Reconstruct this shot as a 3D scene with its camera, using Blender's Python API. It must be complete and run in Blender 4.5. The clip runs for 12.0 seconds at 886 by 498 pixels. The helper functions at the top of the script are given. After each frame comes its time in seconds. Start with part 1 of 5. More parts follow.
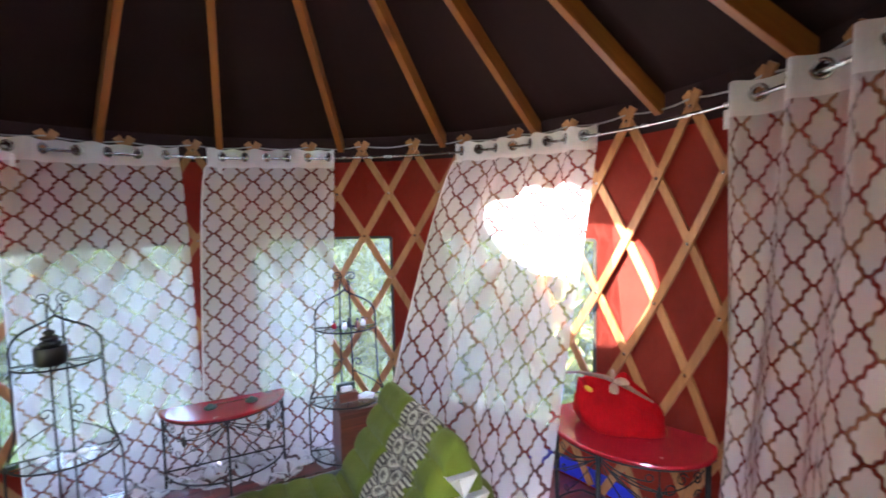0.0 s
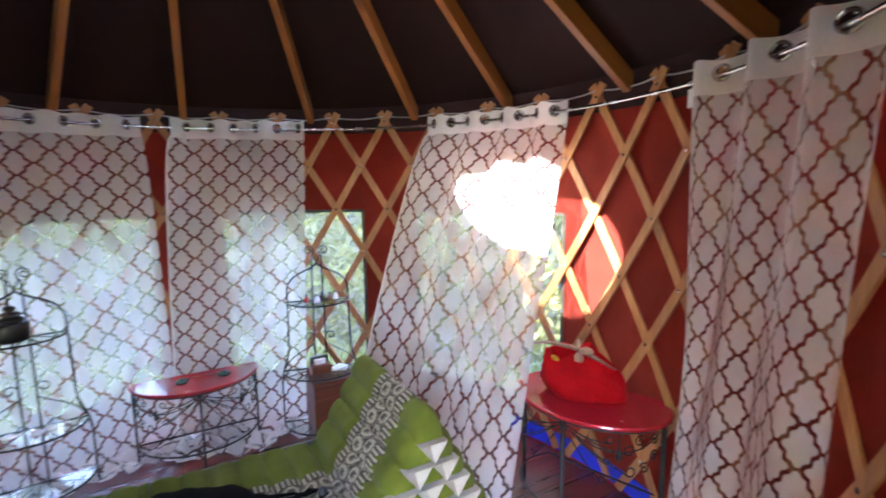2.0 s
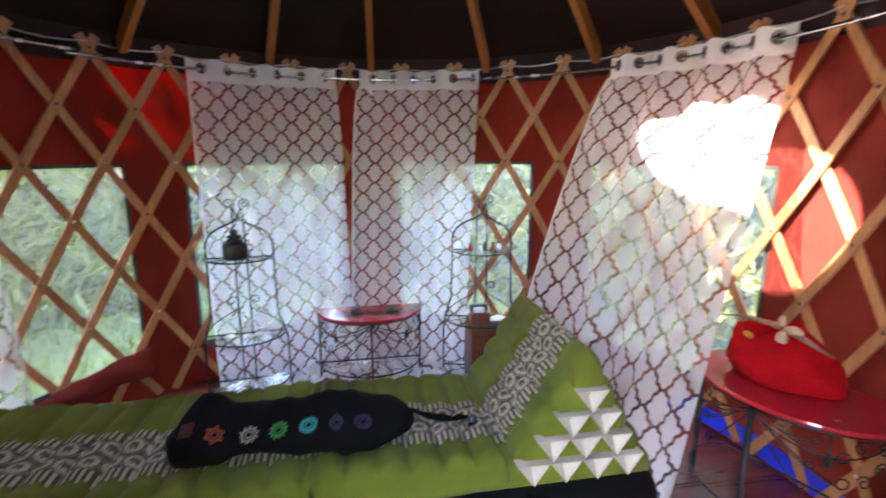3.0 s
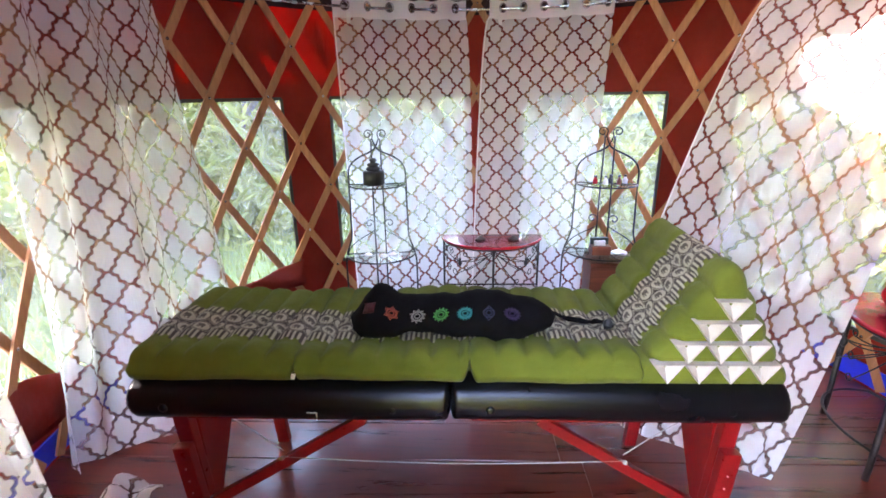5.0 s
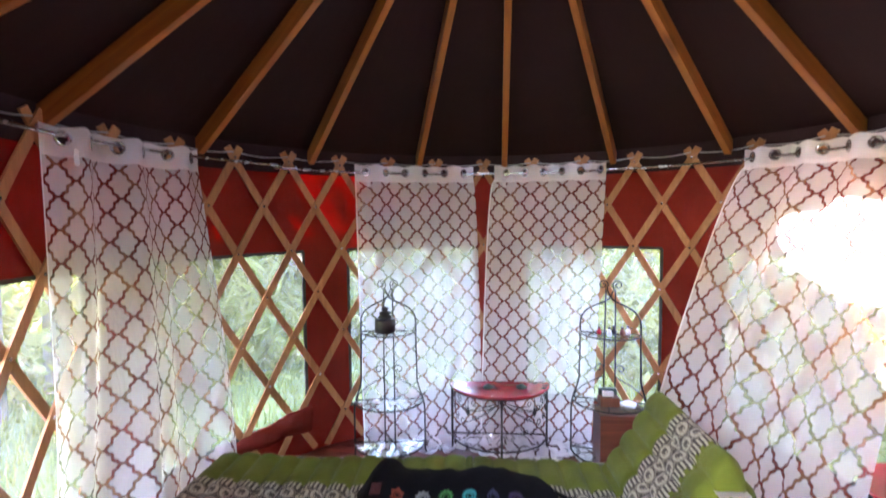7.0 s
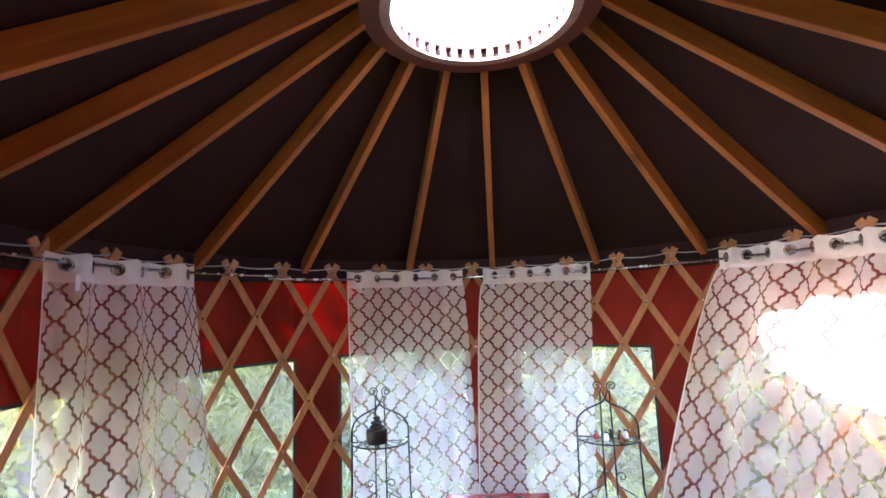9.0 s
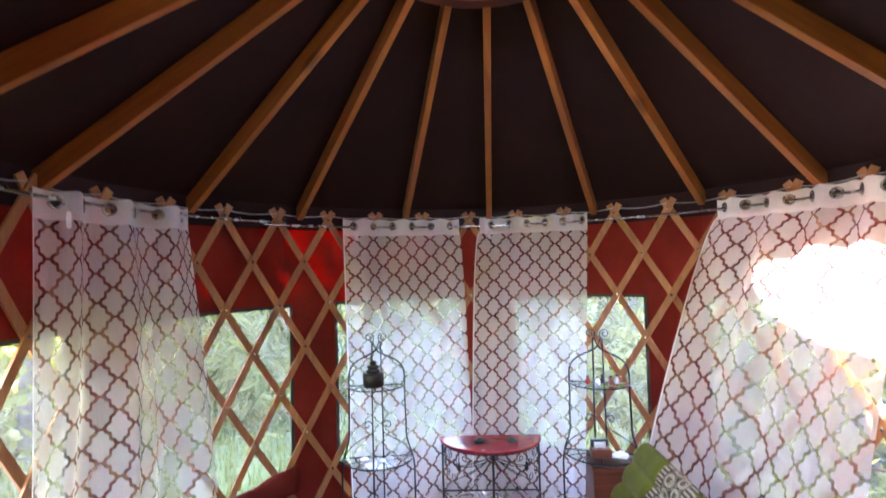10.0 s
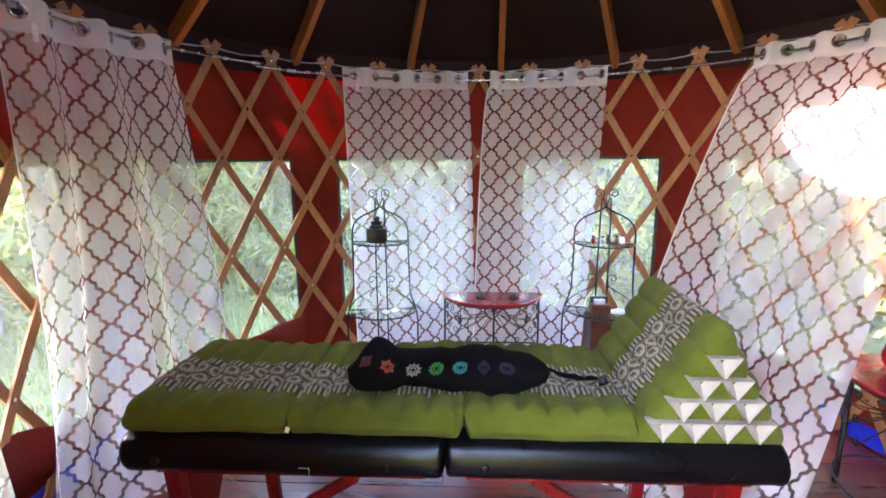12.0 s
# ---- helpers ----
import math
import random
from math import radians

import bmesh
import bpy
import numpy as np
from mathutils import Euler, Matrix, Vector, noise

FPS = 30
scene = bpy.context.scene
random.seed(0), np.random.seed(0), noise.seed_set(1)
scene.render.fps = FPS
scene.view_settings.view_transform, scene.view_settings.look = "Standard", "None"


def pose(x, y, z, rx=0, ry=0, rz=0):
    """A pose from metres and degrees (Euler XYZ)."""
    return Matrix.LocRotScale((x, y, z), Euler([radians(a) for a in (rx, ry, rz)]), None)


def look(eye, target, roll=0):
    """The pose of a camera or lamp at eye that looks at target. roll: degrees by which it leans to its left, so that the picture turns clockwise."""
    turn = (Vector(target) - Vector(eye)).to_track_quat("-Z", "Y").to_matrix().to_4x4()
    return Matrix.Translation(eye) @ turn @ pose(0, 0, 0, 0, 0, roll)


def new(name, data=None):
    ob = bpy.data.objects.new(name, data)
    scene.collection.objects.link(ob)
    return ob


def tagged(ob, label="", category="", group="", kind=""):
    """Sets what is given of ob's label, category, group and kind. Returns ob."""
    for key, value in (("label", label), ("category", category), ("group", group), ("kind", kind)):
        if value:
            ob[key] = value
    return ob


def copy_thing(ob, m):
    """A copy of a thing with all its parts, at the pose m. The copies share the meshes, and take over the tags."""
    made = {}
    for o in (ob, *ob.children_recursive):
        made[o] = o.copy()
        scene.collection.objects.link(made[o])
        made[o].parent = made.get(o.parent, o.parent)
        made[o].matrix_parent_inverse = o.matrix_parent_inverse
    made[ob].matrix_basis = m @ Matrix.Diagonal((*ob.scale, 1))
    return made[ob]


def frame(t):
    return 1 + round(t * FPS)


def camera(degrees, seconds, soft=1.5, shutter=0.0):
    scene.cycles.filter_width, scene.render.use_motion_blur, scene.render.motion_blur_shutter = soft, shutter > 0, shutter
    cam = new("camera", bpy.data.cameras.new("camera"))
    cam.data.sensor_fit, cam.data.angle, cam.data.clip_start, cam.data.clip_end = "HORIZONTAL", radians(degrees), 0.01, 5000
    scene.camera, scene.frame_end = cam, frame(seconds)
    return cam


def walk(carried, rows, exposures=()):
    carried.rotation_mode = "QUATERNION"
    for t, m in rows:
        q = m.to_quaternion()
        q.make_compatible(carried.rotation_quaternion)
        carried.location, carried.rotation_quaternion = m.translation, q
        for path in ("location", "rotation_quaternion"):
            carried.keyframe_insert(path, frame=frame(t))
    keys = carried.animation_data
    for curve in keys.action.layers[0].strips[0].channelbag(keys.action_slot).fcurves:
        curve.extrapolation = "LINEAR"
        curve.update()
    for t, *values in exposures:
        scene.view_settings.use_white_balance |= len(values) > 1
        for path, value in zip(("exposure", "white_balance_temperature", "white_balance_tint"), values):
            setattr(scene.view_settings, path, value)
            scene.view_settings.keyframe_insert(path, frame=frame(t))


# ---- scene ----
cam = camera(85.2, 12.0, soft=1.6, shutter=0.5)
PATH = [
    (0, (0.159, -1.023, 1.659), (1.061, 0.755, 1.501), -1.16),
    (0.5, (0.179, -1.045, 1.635), (1.276, 0.621, 1.488), -0.63),
    (1, (0.171, -1.025, 1.627), (1.386, 0.556, 1.476), 0.16),
    (1.5, (0.191, -1.003, 1.667), (1.369, 0.599, 1.450), 0.17),
    (2, (0.152, -1.047, 1.674), (1.144, 0.666, 1.398), -0.83),
    (2.5, (0.167, -1.026, 1.596), (0.866, 0.816, 1.286), -0.56),
    (3, (0.175, -0.983, 1.549), (0.527, 0.940, 1.156), -0.00),
    (3.5, (0.153, -0.988, 1.510), (0.266, 0.949, 1.050), -0.51),
    (3.7, (0.138, -1.003, 1.511), (0.185, 0.929, 1.024), -0.90),
    (5.3, (0.024, -1.187, 1.500), (-0.066, 0.710, 0.874), -0.85),
    (5.5, (0.026, -1.215, 1.533), (-0.077, 0.682, 0.910), -0.77),
    (6, (0.018, -1.216, 1.560), (-0.091, 0.715, 1.050), -0.43),
    (6.5, (0.039, -1.238, 1.633), (-0.075, 0.730, 1.295), -0.50),
    (7, (0.050, -1.230, 1.705), (-0.065, 0.763, 1.577), -0.53),
    (7.5, (0.051, -1.243, 1.743), (-0.052, 0.752, 1.837), -1.03),
    (7.7, (0.063, -1.253, 1.763), (-0.040, 0.738, 1.931), -1.13),
    (9.3, (0.103, -1.313, 1.797), (0.015, 0.670, 2.045), -2.28),
    (9.5, (0.105, -1.301, 1.792), (0.018, 0.687, 1.995), -2.22),
    (10, (0.065, -1.281, 1.734), (0.000, 0.717, 1.804), -1.57),
    (10.5, (0.091, -1.237, 1.631), (0.014, 0.760, 1.571), -0.81),
    (11, (0.082, -1.213, 1.557), (0.003, 0.777, 1.375), -0.27),
    (11.5, (0.071, -1.193, 1.514), (-0.010, 0.784, 1.227), -0.16),
    (12, (0.055, -1.182, 1.502), (-0.036, 0.779, 1.118), -0.33),
]
walk(cam, [(t, look(eye, target, roll)) for t, eye, target, roll in PATH], [(0.0, 5.40, 5900, 19), (3.0, 5.34, 6150, 22), (3.6, 5.32, 6250, 23), (5.3, 5.90, 6300, 26), (7.5, 5.78, 6200, 26), (9.5, 5.64, 6200, 26), (12.0, 5.62, 6250, 26)])

# ---- world and sun ----
SUN_FROM = Vector((-1.93, -0.28, 1.92)).normalized()
world = bpy.data.worlds.new("sky")
scene.world = world
world.use_nodes = True
wn = world.node_tree.nodes
sky = wn.new("ShaderNodeTexSky")
sky.sky_type, sky.sun_disc = "NISHITA", False
sky.sun_elevation = math.asin(SUN_FROM.z)
sky.sun_rotation = math.atan2(SUN_FROM.x, SUN_FROM.y)
sky.air_density, sky.dust_density, sky.ozone_density = 1.0, 2.5, 1.0
world.node_tree.links.new(sky.outputs[0], wn["Background"].inputs[0])
wn["Background"].inputs[1].default_value = 0.15
sun = new("sun", bpy.data.lights.new("sun", "SUN"))
sun.data.energy, sun.data.angle, sun.data.color = 3.4, radians(0.53), (1.0, 0.95, 0.86)
sun.matrix_world = look(SUN_FROM * 20, (0, 0, 0))

# ---- the plan ----
CX, CY, R = 0.218, 0.734, 1.952          # axis and radius of the round tent
TH0, DTH = 148.13, -11.25                # angle of lattice top 0, step to the next one
ZTOP, ROW = 2.10, 0.3065                 # height of the top crossings, drop from row to row
ZROD, RROD = 2.055, R - 0.075            # curtain rod
RING_R, RING_Z = 0.533, 3.12             # rafter ends at the crown ring
GROUND = -0.40
DOOR = (-103.5, -82.0)                   # open doorway behind the camera
WINDOWS = [(-5.05, -2.42), (-1.38, 1.27), (2.15, 4.82), (5.90, 8.50), (9.55, 12.42)]
WIN_Z0, WIN_Z1 = 0.27, 1.472


def ang(i):
    return TH0 + DTH * i


def polar(a, r, z):
    return Vector((CX + r * math.cos(radians(a)), CY + r * math.sin(radians(a)), z))


# ---- materials ----
def nodes_of(name):
    m = bpy.data.materials.new(name)
    m.use_nodes = True
    return m, m.node_tree.nodes, m.node_tree.links, m.node_tree.nodes["Principled BSDF"]


def vec(n, l, kind="Object", scale=(1, 1, 1), random_shift=False):
    tc = n.new("ShaderNodeTexCoord")
    mp = n.new("ShaderNodeMapping")
    mp.inputs["Scale"].default_value = scale
    l.new(tc.outputs[kind], mp.inputs[0])
    if random_shift:
        info = n.new("ShaderNodeObjectInfo")
        mul = n.new("ShaderNodeMath")
        mul.operation = "MULTIPLY"
        mul.inputs[1].default_value = 37.0
        l.new(info.outputs["Random"], mul.inputs[0])
        l.new(mul.outputs[0], mp.inputs["Location"])
    return mp.outputs[0]


def noise_of(n, l, v, scale, detail=4.0, rough=0.55, distortion=0.0):
    t = n.new("ShaderNodeTexNoise")
    t.inputs["Scale"].default_value, t.inputs["Detail"].default_value = scale, detail
    t.inputs["Roughness"].default_value, t.inputs["Distortion"].default_value = rough, distortion
    l.new(v, t.inputs["Vector"])
    return t.outputs["Fac"]


def ramp(n, l, fac, stops):
    r = n.new("ShaderNodeValToRGB")
    e = r.color_ramp.elements
    while len(e) < len(stops):
        e.new(0.5)
    for k, (pos, col) in enumerate(stops):
        e[k].position = pos
        e[k].color = (*col, 1)
    l.new(fac, r.inputs[0])
    return r.outputs[0]


def mixcol(n, l, fac, a, b, blend="MIX"):
    m = n.new("ShaderNodeMix")
    m.data_type, m.blend_type = "RGBA", blend
    for sock, val in ((m.inputs[0], fac), (m.inputs[6], a), (m.inputs[7], b)):
        if isinstance(val, (int, float)):
            sock.default_value = val
        elif isinstance(val, tuple):
            sock.default_value = (*val, 1)
        else:
            l.new(val, sock)
    return m.outputs[2]


def mth(n, l, op, a, b=0.0, c=None):
    m = n.new("ShaderNodeMath")
    m.operation = op
    for k, val in enumerate((a, b) if c is None else (a, b, c)):
        if isinstance(val, (int, float)):
            m.inputs[k].default_value = val
        else:
            l.new(val, m.inputs[k])
    return m.outputs[0]


def bump(n, l, bsdf, height, strength, distance=0.01):
    b = n.new("ShaderNodeBump")
    b.inputs["Strength"].default_value, b.inputs["Distance"].default_value = strength, distance
    l.new(height, b.inputs["Height"])
    l.new(b.outputs[0], bsdf.inputs["Normal"])


def plain(name, col, rough=0.5, metal=0.0, var=0.25, scale=14.0, relief=0.15, fine=120.0, sheen=0.0, coat=0.0, spec=0.5):
    """Two scales of variation over one base colour."""
    m, n, l, b = nodes_of(name)
    v = vec(n, l, "Object", random_shift=True)
    big, small = noise_of(n, l, v, scale, 5), noise_of(n, l, v, fine, 3)
    dark, light = tuple(c * (1 - var) for c in col), tuple(min(1, c * (1 + var)) for c in col)
    c1 = ramp(n, l, big, [(0.3, dark), (0.7, light)])
    l.new(mixcol(n, l, 0.35, c1, ramp(n, l, small, [(0.3, dark), (0.7, light)])), b.inputs["Base Color"])
    b.inputs["Roughness"].default_value, b.inputs["Metallic"].default_value = rough, metal
    b.inputs["Sheen Weight"].default_value, b.inputs["Coat Weight"].default_value = sheen, coat
    b.inputs["Specular IOR Level"].default_value = spec
    l.new(mth(n, l, "ADD", mth(n, l, "MULTIPLY", big, 0.25), rough - 0.12), b.inputs["Roughness"])
    if relief:
        bump(n, l, b, mixcol(n, l, 0.5, big, small), relief, 0.004)
    return m


def wood(name, dark, light, rough=0.45, along="z", coat=0.0, grain=1.0, knots=True, each=0.12):
    m, n, l, b = nodes_of(name)
    k = {"x": 0, "y": 1, "z": 2}[along]
    sc = [26.0 * grain] * 3
    sc[k] = 1.6 * grain
    v = vec(n, l, "Object", tuple(sc), True)
    g = noise_of(n, l, v, 1.0, 8, 0.65, 0.6)
    sc2 = [4.0] * 3
    sc2[k] = 1.3
    v2 = vec(n, l, "Object", tuple(sc2), True)
    big = noise_of(n, l, v2, 1.6, 3)
    c = ramp(n, l, g, [(0.28, dark), (0.72, light)])
    c = mixcol(n, l, mth(n, l, "MULTIPLY", big, 0.5), c, tuple(x * 0.55 for x in dark))
    if knots:
        vo = n.new("ShaderNodeTexVoronoi")
        vo.inputs["Scale"].default_value = 1.0
        l.new(v2, vo.inputs["Vector"])
        kn = ramp(n, l, vo.outputs["Distance"], [(0.05, (1, 1, 1)), (0.13, (0, 0, 0))])
        c = mixcol(n, l, mth(n, l, "MULTIPLY", kn, 0.75), c, tuple(x * 0.3 for x in dark))
    info = n.new("ShaderNodeObjectInfo")
    tone = mth(n, l, "ADD", mth(n, l, "MULTIPLY", info.outputs["Random"], 2 * each), 1 - each)
    hs = n.new("ShaderNodeHueSaturation")
    l.new(tone, hs.inputs["Value"])
    l.new(c, hs.inputs["Color"])
    l.new(hs.outputs[0], b.inputs["Base Color"])
    l.new(mth(n, l, "ADD", mth(n, l, "MULTIPLY", g, 0.3), rough - 0.15), b.inputs["Roughness"])
    b.inputs["Coat Weight"].default_value = coat
    b.inputs["Coat Roughness"].default_value = 0.12
    bump(n, l, b, g, 0.25, 0.002)
    return m


def cloth_through(name, col, share, glow, var=0.2, scale=3.0):
    """Canvas that lets a share of the light through."""
    m, n, l, b = nodes_of(name)
    v = vec(n, l)
    big, weave = noise_of(n, l, v, scale, 6), noise_of(n, l, v, 260.0, 2)
    c = ramp(n, l, big, [(0.3, tuple(x * (1 - var) for x in col)), (0.7, tuple(min(1, x * (1 + var)) for x in col))])
    l.new(c, b.inputs["Base Color"])
    b.inputs["Roughness"].default_value = 0.75
    b.inputs["Specular IOR Level"].default_value = 0.2
    st = vec(n, l, "Object", (9, 9, 1.1))
    bump(n, l, b, mixcol(n, l, 0.25, noise_of(n, l, st, 1.3, 4), weave), 0.85, 0.04)
    tr = n.new("ShaderNodeBsdfTranslucent")
    l.new(ramp(n, l, big, [(0.3, tuple(x * (1 - var) for x in glow)), (0.7, tuple(min(1, x * (1 + var)) for x in glow))]), tr.inputs[0])
    mx = n.new("ShaderNodeMixShader")
    mx.inputs[0].default_value = share
    l.new(b.outputs[0], mx.inputs[1])
    l.new(tr.outputs[0], mx.inputs[2])
    l.new(mx.outputs[0], n["Material Output"].inputs[0])
    return m


def voile(name, patterned=True, opaque=0.66, thin=0.38):
    """Sheer white curtain cloth; a trellis of thinner lines between printed quatrefoils, in metres of the cloth's own UV."""
    m, n, l, b = nodes_of(name)
    b.inputs["Base Color"].default_value = (0.88, 0.87, 0.88, 1)
    b.inputs["Roughness"].default_value = 0.8
    b.inputs["Specular IOR Level"].default_value = 0.15
    tr = n.new("ShaderNodeBsdfTranslucent")
    tr.inputs[0].default_value = (0.92, 0.92, 0.94, 1)
    body = n.new("ShaderNodeMixShader")
    body.inputs[0].default_value = 0.50
    l.new(b.outputs[0], body.inputs[1])
    l.new(tr.outputs[0], body.inputs[2])
    clear = n.new("ShaderNodeBsdfTransparent")
    out = n.new("ShaderNodeMixShader")
    l.new(clear.outputs[0], out.inputs[1])
    l.new(body.outputs[0], out.inputs[2])
    uv = n.new("ShaderNodeTexCoord")
    ob = noise_of(n, l, uv.outputs["UV"], 3.0, 4)
    if patterned:
        sep = n.new("ShaderNodeSeparateXYZ")
        l.new(uv.outputs["UV"], sep.inputs[0])
        x, y = mth(n, l, "DIVIDE", sep.outputs[0], 0.080), mth(n, l, "DIVIDE", sep.outputs[1], 0.068)
        p, q = mth(n, l, "ADD", x, y), mth(n, l, "SUBTRACT", x, y)

        def strand(a, c):
            wig = mth(n, l, "MULTIPLY", mth(n, l, "SINE", mth(n, l, "MULTIPLY", c, math.pi)), -0.13)
            wig = mth(n, l, "ADD", wig, mth(n, l, "MULTIPLY", mth(n, l, "SINE", mth(n, l, "MULTIPLY", c, 3 * math.pi)), -0.06))
            s = mth(n, l, "FLOORED_MODULO", mth(n, l, "SUBTRACT", a, wig), 2.0)
            return mth(n, l, "ABSOLUTE", mth(n, l, "SUBTRACT", s, 1.0))

        d = mth(n, l, "MINIMUM", strand(p, q), strand(q, p))
        line = n.new("ShaderNodeMapRange")
        line.inputs[1].default_value, line.inputs[2].default_value = 0.120, 0.175
        line.inputs[3].default_value, line.inputs[4].default_value = thin, opaque
        l.new(d, line.inputs[0])
        head = mth(n, l, "GREATER_THAN", sep.outputs[1], -0.105)
        full = mth(n, l, "MAXIMUM", line.outputs[0], mth(n, l, "MULTIPLY", head, 0.93))
        hem = mth(n, l, "MULTIPLY", mth(n, l, "LESS_THAN", sep.outputs[0], 0.012), 0.88)
        full = mth(n, l, "MAXIMUM", full, hem)
        full = mth(n, l, "MULTIPLY", full, mth(n, l, "ADD", mth(n, l, "MULTIPLY", ob, 0.16), 0.92))
        l.new(full, out.inputs[0])
        thread = n.new("ShaderNodeMapRange")
        thread.inputs[1].default_value, thread.inputs[2].default_value = 0.122, 0.180
        l.new(d, thread.inputs[0])
        white = mth(n, l, "MAXIMUM", thread.outputs[0], mth(n, l, "MAXIMUM", head, mth(n, l, "LESS_THAN", sep.outputs[0], 0.012)))
        l.new(mixcol(n, l, white, (0.19, 0.18, 0.195), (0.92, 0.91, 0.915)), b.inputs["Base Color"])
        l.new(mixcol(n, l, white, (0.84, 0.84, 0.84), (0.95, 0.95, 0.95)), tr.inputs[0])
    else:
        out.inputs[0].default_value = 0.92
    crease = noise_of(n, l, vec(n, l, "UV", (9.0, 3.2, 1.0)), 1.0, 6, 0.62, 1.4)
    bump(n, l, b, crease, 0.65, 0.04)
    l.new(out.outputs[0], n["Material Output"].inputs[0])
    return m


def brocade(name):
    """Green cotton with a woven cream and brown band: ticked borders, two rows of arches with pale beasts."""
    m, n, l, b = nodes_of(name)
    tc = n.new("ShaderNodeTexCoord")
    sep = n.new("ShaderNodeSeparateXYZ")
    l.new(tc.outputs["UV"], sep.inputs[0])
    u, v = sep.outputs[0], sep.outputs[1]
    nz = noise_of(n, l, vec(n, l), 7.0, 5)
    weave = noise_of(n, l, vec(n, l), 300.0, 2)
    green = ramp(n, l, nz, [(0.3, (0.066, 0.077, 0.004)), (0.7, (0.106, 0.118, 0.008))])
    cream, brown = (0.30, 0.262, 0.175), (0.048, 0.036, 0.023)
    w = mth(n, l, "DIVIDE", mth(n, l, "SUBTRACT", v, 0.10), 0.205)      # 0 to 1 across the band
    comb = mth(n, l, "MULTIPLY", mth(n, l, "GREATER_THAN", mth(n, l, "FRACT", mth(n, l, "DIVIDE", u, 0.0300)), 0.5), 0.045)   # every other tick is longer
    inband = mth(n, l, "MULTIPLY", mth(n, l, "GREATER_THAN", w, comb), mth(n, l, "LESS_THAN", w, mth(n, l, "SUBTRACT", 1.0, comb)))
    tick = mth(n, l, "GREATER_THAN", mth(n, l, "FRACT", mth(n, l, "DIVIDE", u, 0.0150)), 0.5)
    centre = mth(n, l, "ABSOLUTE", mth(n, l, "SUBTRACT", w, 0.5))
    border = mth(n, l, "GREATER_THAN", centre, 0.29)
    row = mth(n, l, "FRACT", mth(n, l, "MULTIPLY", mth(n, l, "SUBTRACT", w, 0.21), 3.448))
    cell = mth(n, l, "ADD", mth(n, l, "DIVIDE", u, 0.050), mth(n, l, "MULTIPLY", mth(n, l, "FLOOR", mth(n, l, "MULTIPLY", mth(n, l, "SUBTRACT", w, 0.21), 3.448)), 0.5))
    fu = mth(n, l, "SUBTRACT", mth(n, l, "FRACT", cell), 0.5)

    def ellipse(cx_, cy_, ax, ay):
        ex_ = mth(n, l, "POWER", mth(n, l, "DIVIDE", mth(n, l, "SUBTRACT", fu, cx_), ax), 2.0)
        ey_ = mth(n, l, "POWER", mth(n, l, "DIVIDE", mth(n, l, "SUBTRACT", row, cy_), ay), 2.0)
        return mth(n, l, "SQRT", mth(n, l, "ADD", ex_, ey_))

    ring_r = ellipse(0.0, 0.48, 0.46, 0.41)
    inner = mth(n, l, "LESS_THAN", ring_r, 0.96)
    arch = mth(n, l, "MULTIPLY", mth(n, l, "GREATER_THAN", ring_r, 1.10), mth(n, l, "LESS_THAN", ring_r, 1.20))
    beast = mth(n, l, "LESS_THAN", mth(n, l, "MINIMUM", ellipse(0.04, 0.53, 0.17, 0.16), ellipse(-0.13, 0.58, 0.08, 0.13)), 1.0)
    trunk = mth(n, l, "LESS_THAN", ellipse(-0.20, 0.44, 0.03, 0.16), 1.0)
    legs = mth(n, l, "MULTIPLY", mth(n, l, "LESS_THAN", ellipse(0.03, 0.36, 0.16, 0.14), 1.0), mth(n, l, "GREATER_THAN", mth(n, l, "ABSOLUTE", mth(n, l, "SUBTRACT", fu, 0.03)), 0.06))
    dark_fig = mth(n, l, "MULTIPLY", mth(n, l, "MAXIMUM", beast, mth(n, l, "MAXIMUM", trunk, legs)), 0.92)
    core = mth(n, l, "MAXIMUM", mth(n, l, "MULTIPLY", arch, 0.7), mth(n, l, "SUBTRACT", inner, dark_fig))
    pick = n.new("ShaderNodeMix")
    l.new(border, pick.inputs[0]), l.new(core, pick.inputs[2]), l.new(tick, pick.inputs[3])
    band = mixcol(n, l, pick.outputs[0], brown, cream)
    l.new(mixcol(n, l, inband, green, band), b.inputs["Base Color"])
    b.inputs["Roughness"].default_value = 0.85
    b.inputs["Sheen Weight"].default_value = 0.04
    b.inputs["Specular IOR Level"].default_value = 0.2
    crumple = noise_of(n, l, vec(n, l, "Object", (5, 16, 9)), 1.6, 5, 0.6, 0.8)
    bump(n, l, b, mixcol(n, l, 0.22, mixcol(n, l, 0.5, nz, crumple), weave), 0.75, 0.012)
    return m


def leafy(name, dark, light):
    m, n, l, b = nodes_of(name)
    geo = n.new("ShaderNodeNewGeometry")
    c = ramp(n, l, geo.outputs["Random Per Island"], [(0.0, dark), (1.0, light)])
    l.new(c, b.inputs["Base Color"])
    b.inputs["Roughness"].default_value = 0.5
    tr = n.new("ShaderNodeBsdfTranslucent")
    l.new(mixcol(n, l, 0.6, c, (0.42, 0.46, 0.08)), tr.inputs[0])
    mx = n.new("ShaderNodeMixShader")
    mx.inputs[0].default_value = 0.5
    l.new(b.outputs[0], mx.inputs[1]), l.new(tr.outputs[0], mx.inputs[2])
    l.new(mx.outputs[0], n["Material Output"].inputs[0])
    return m


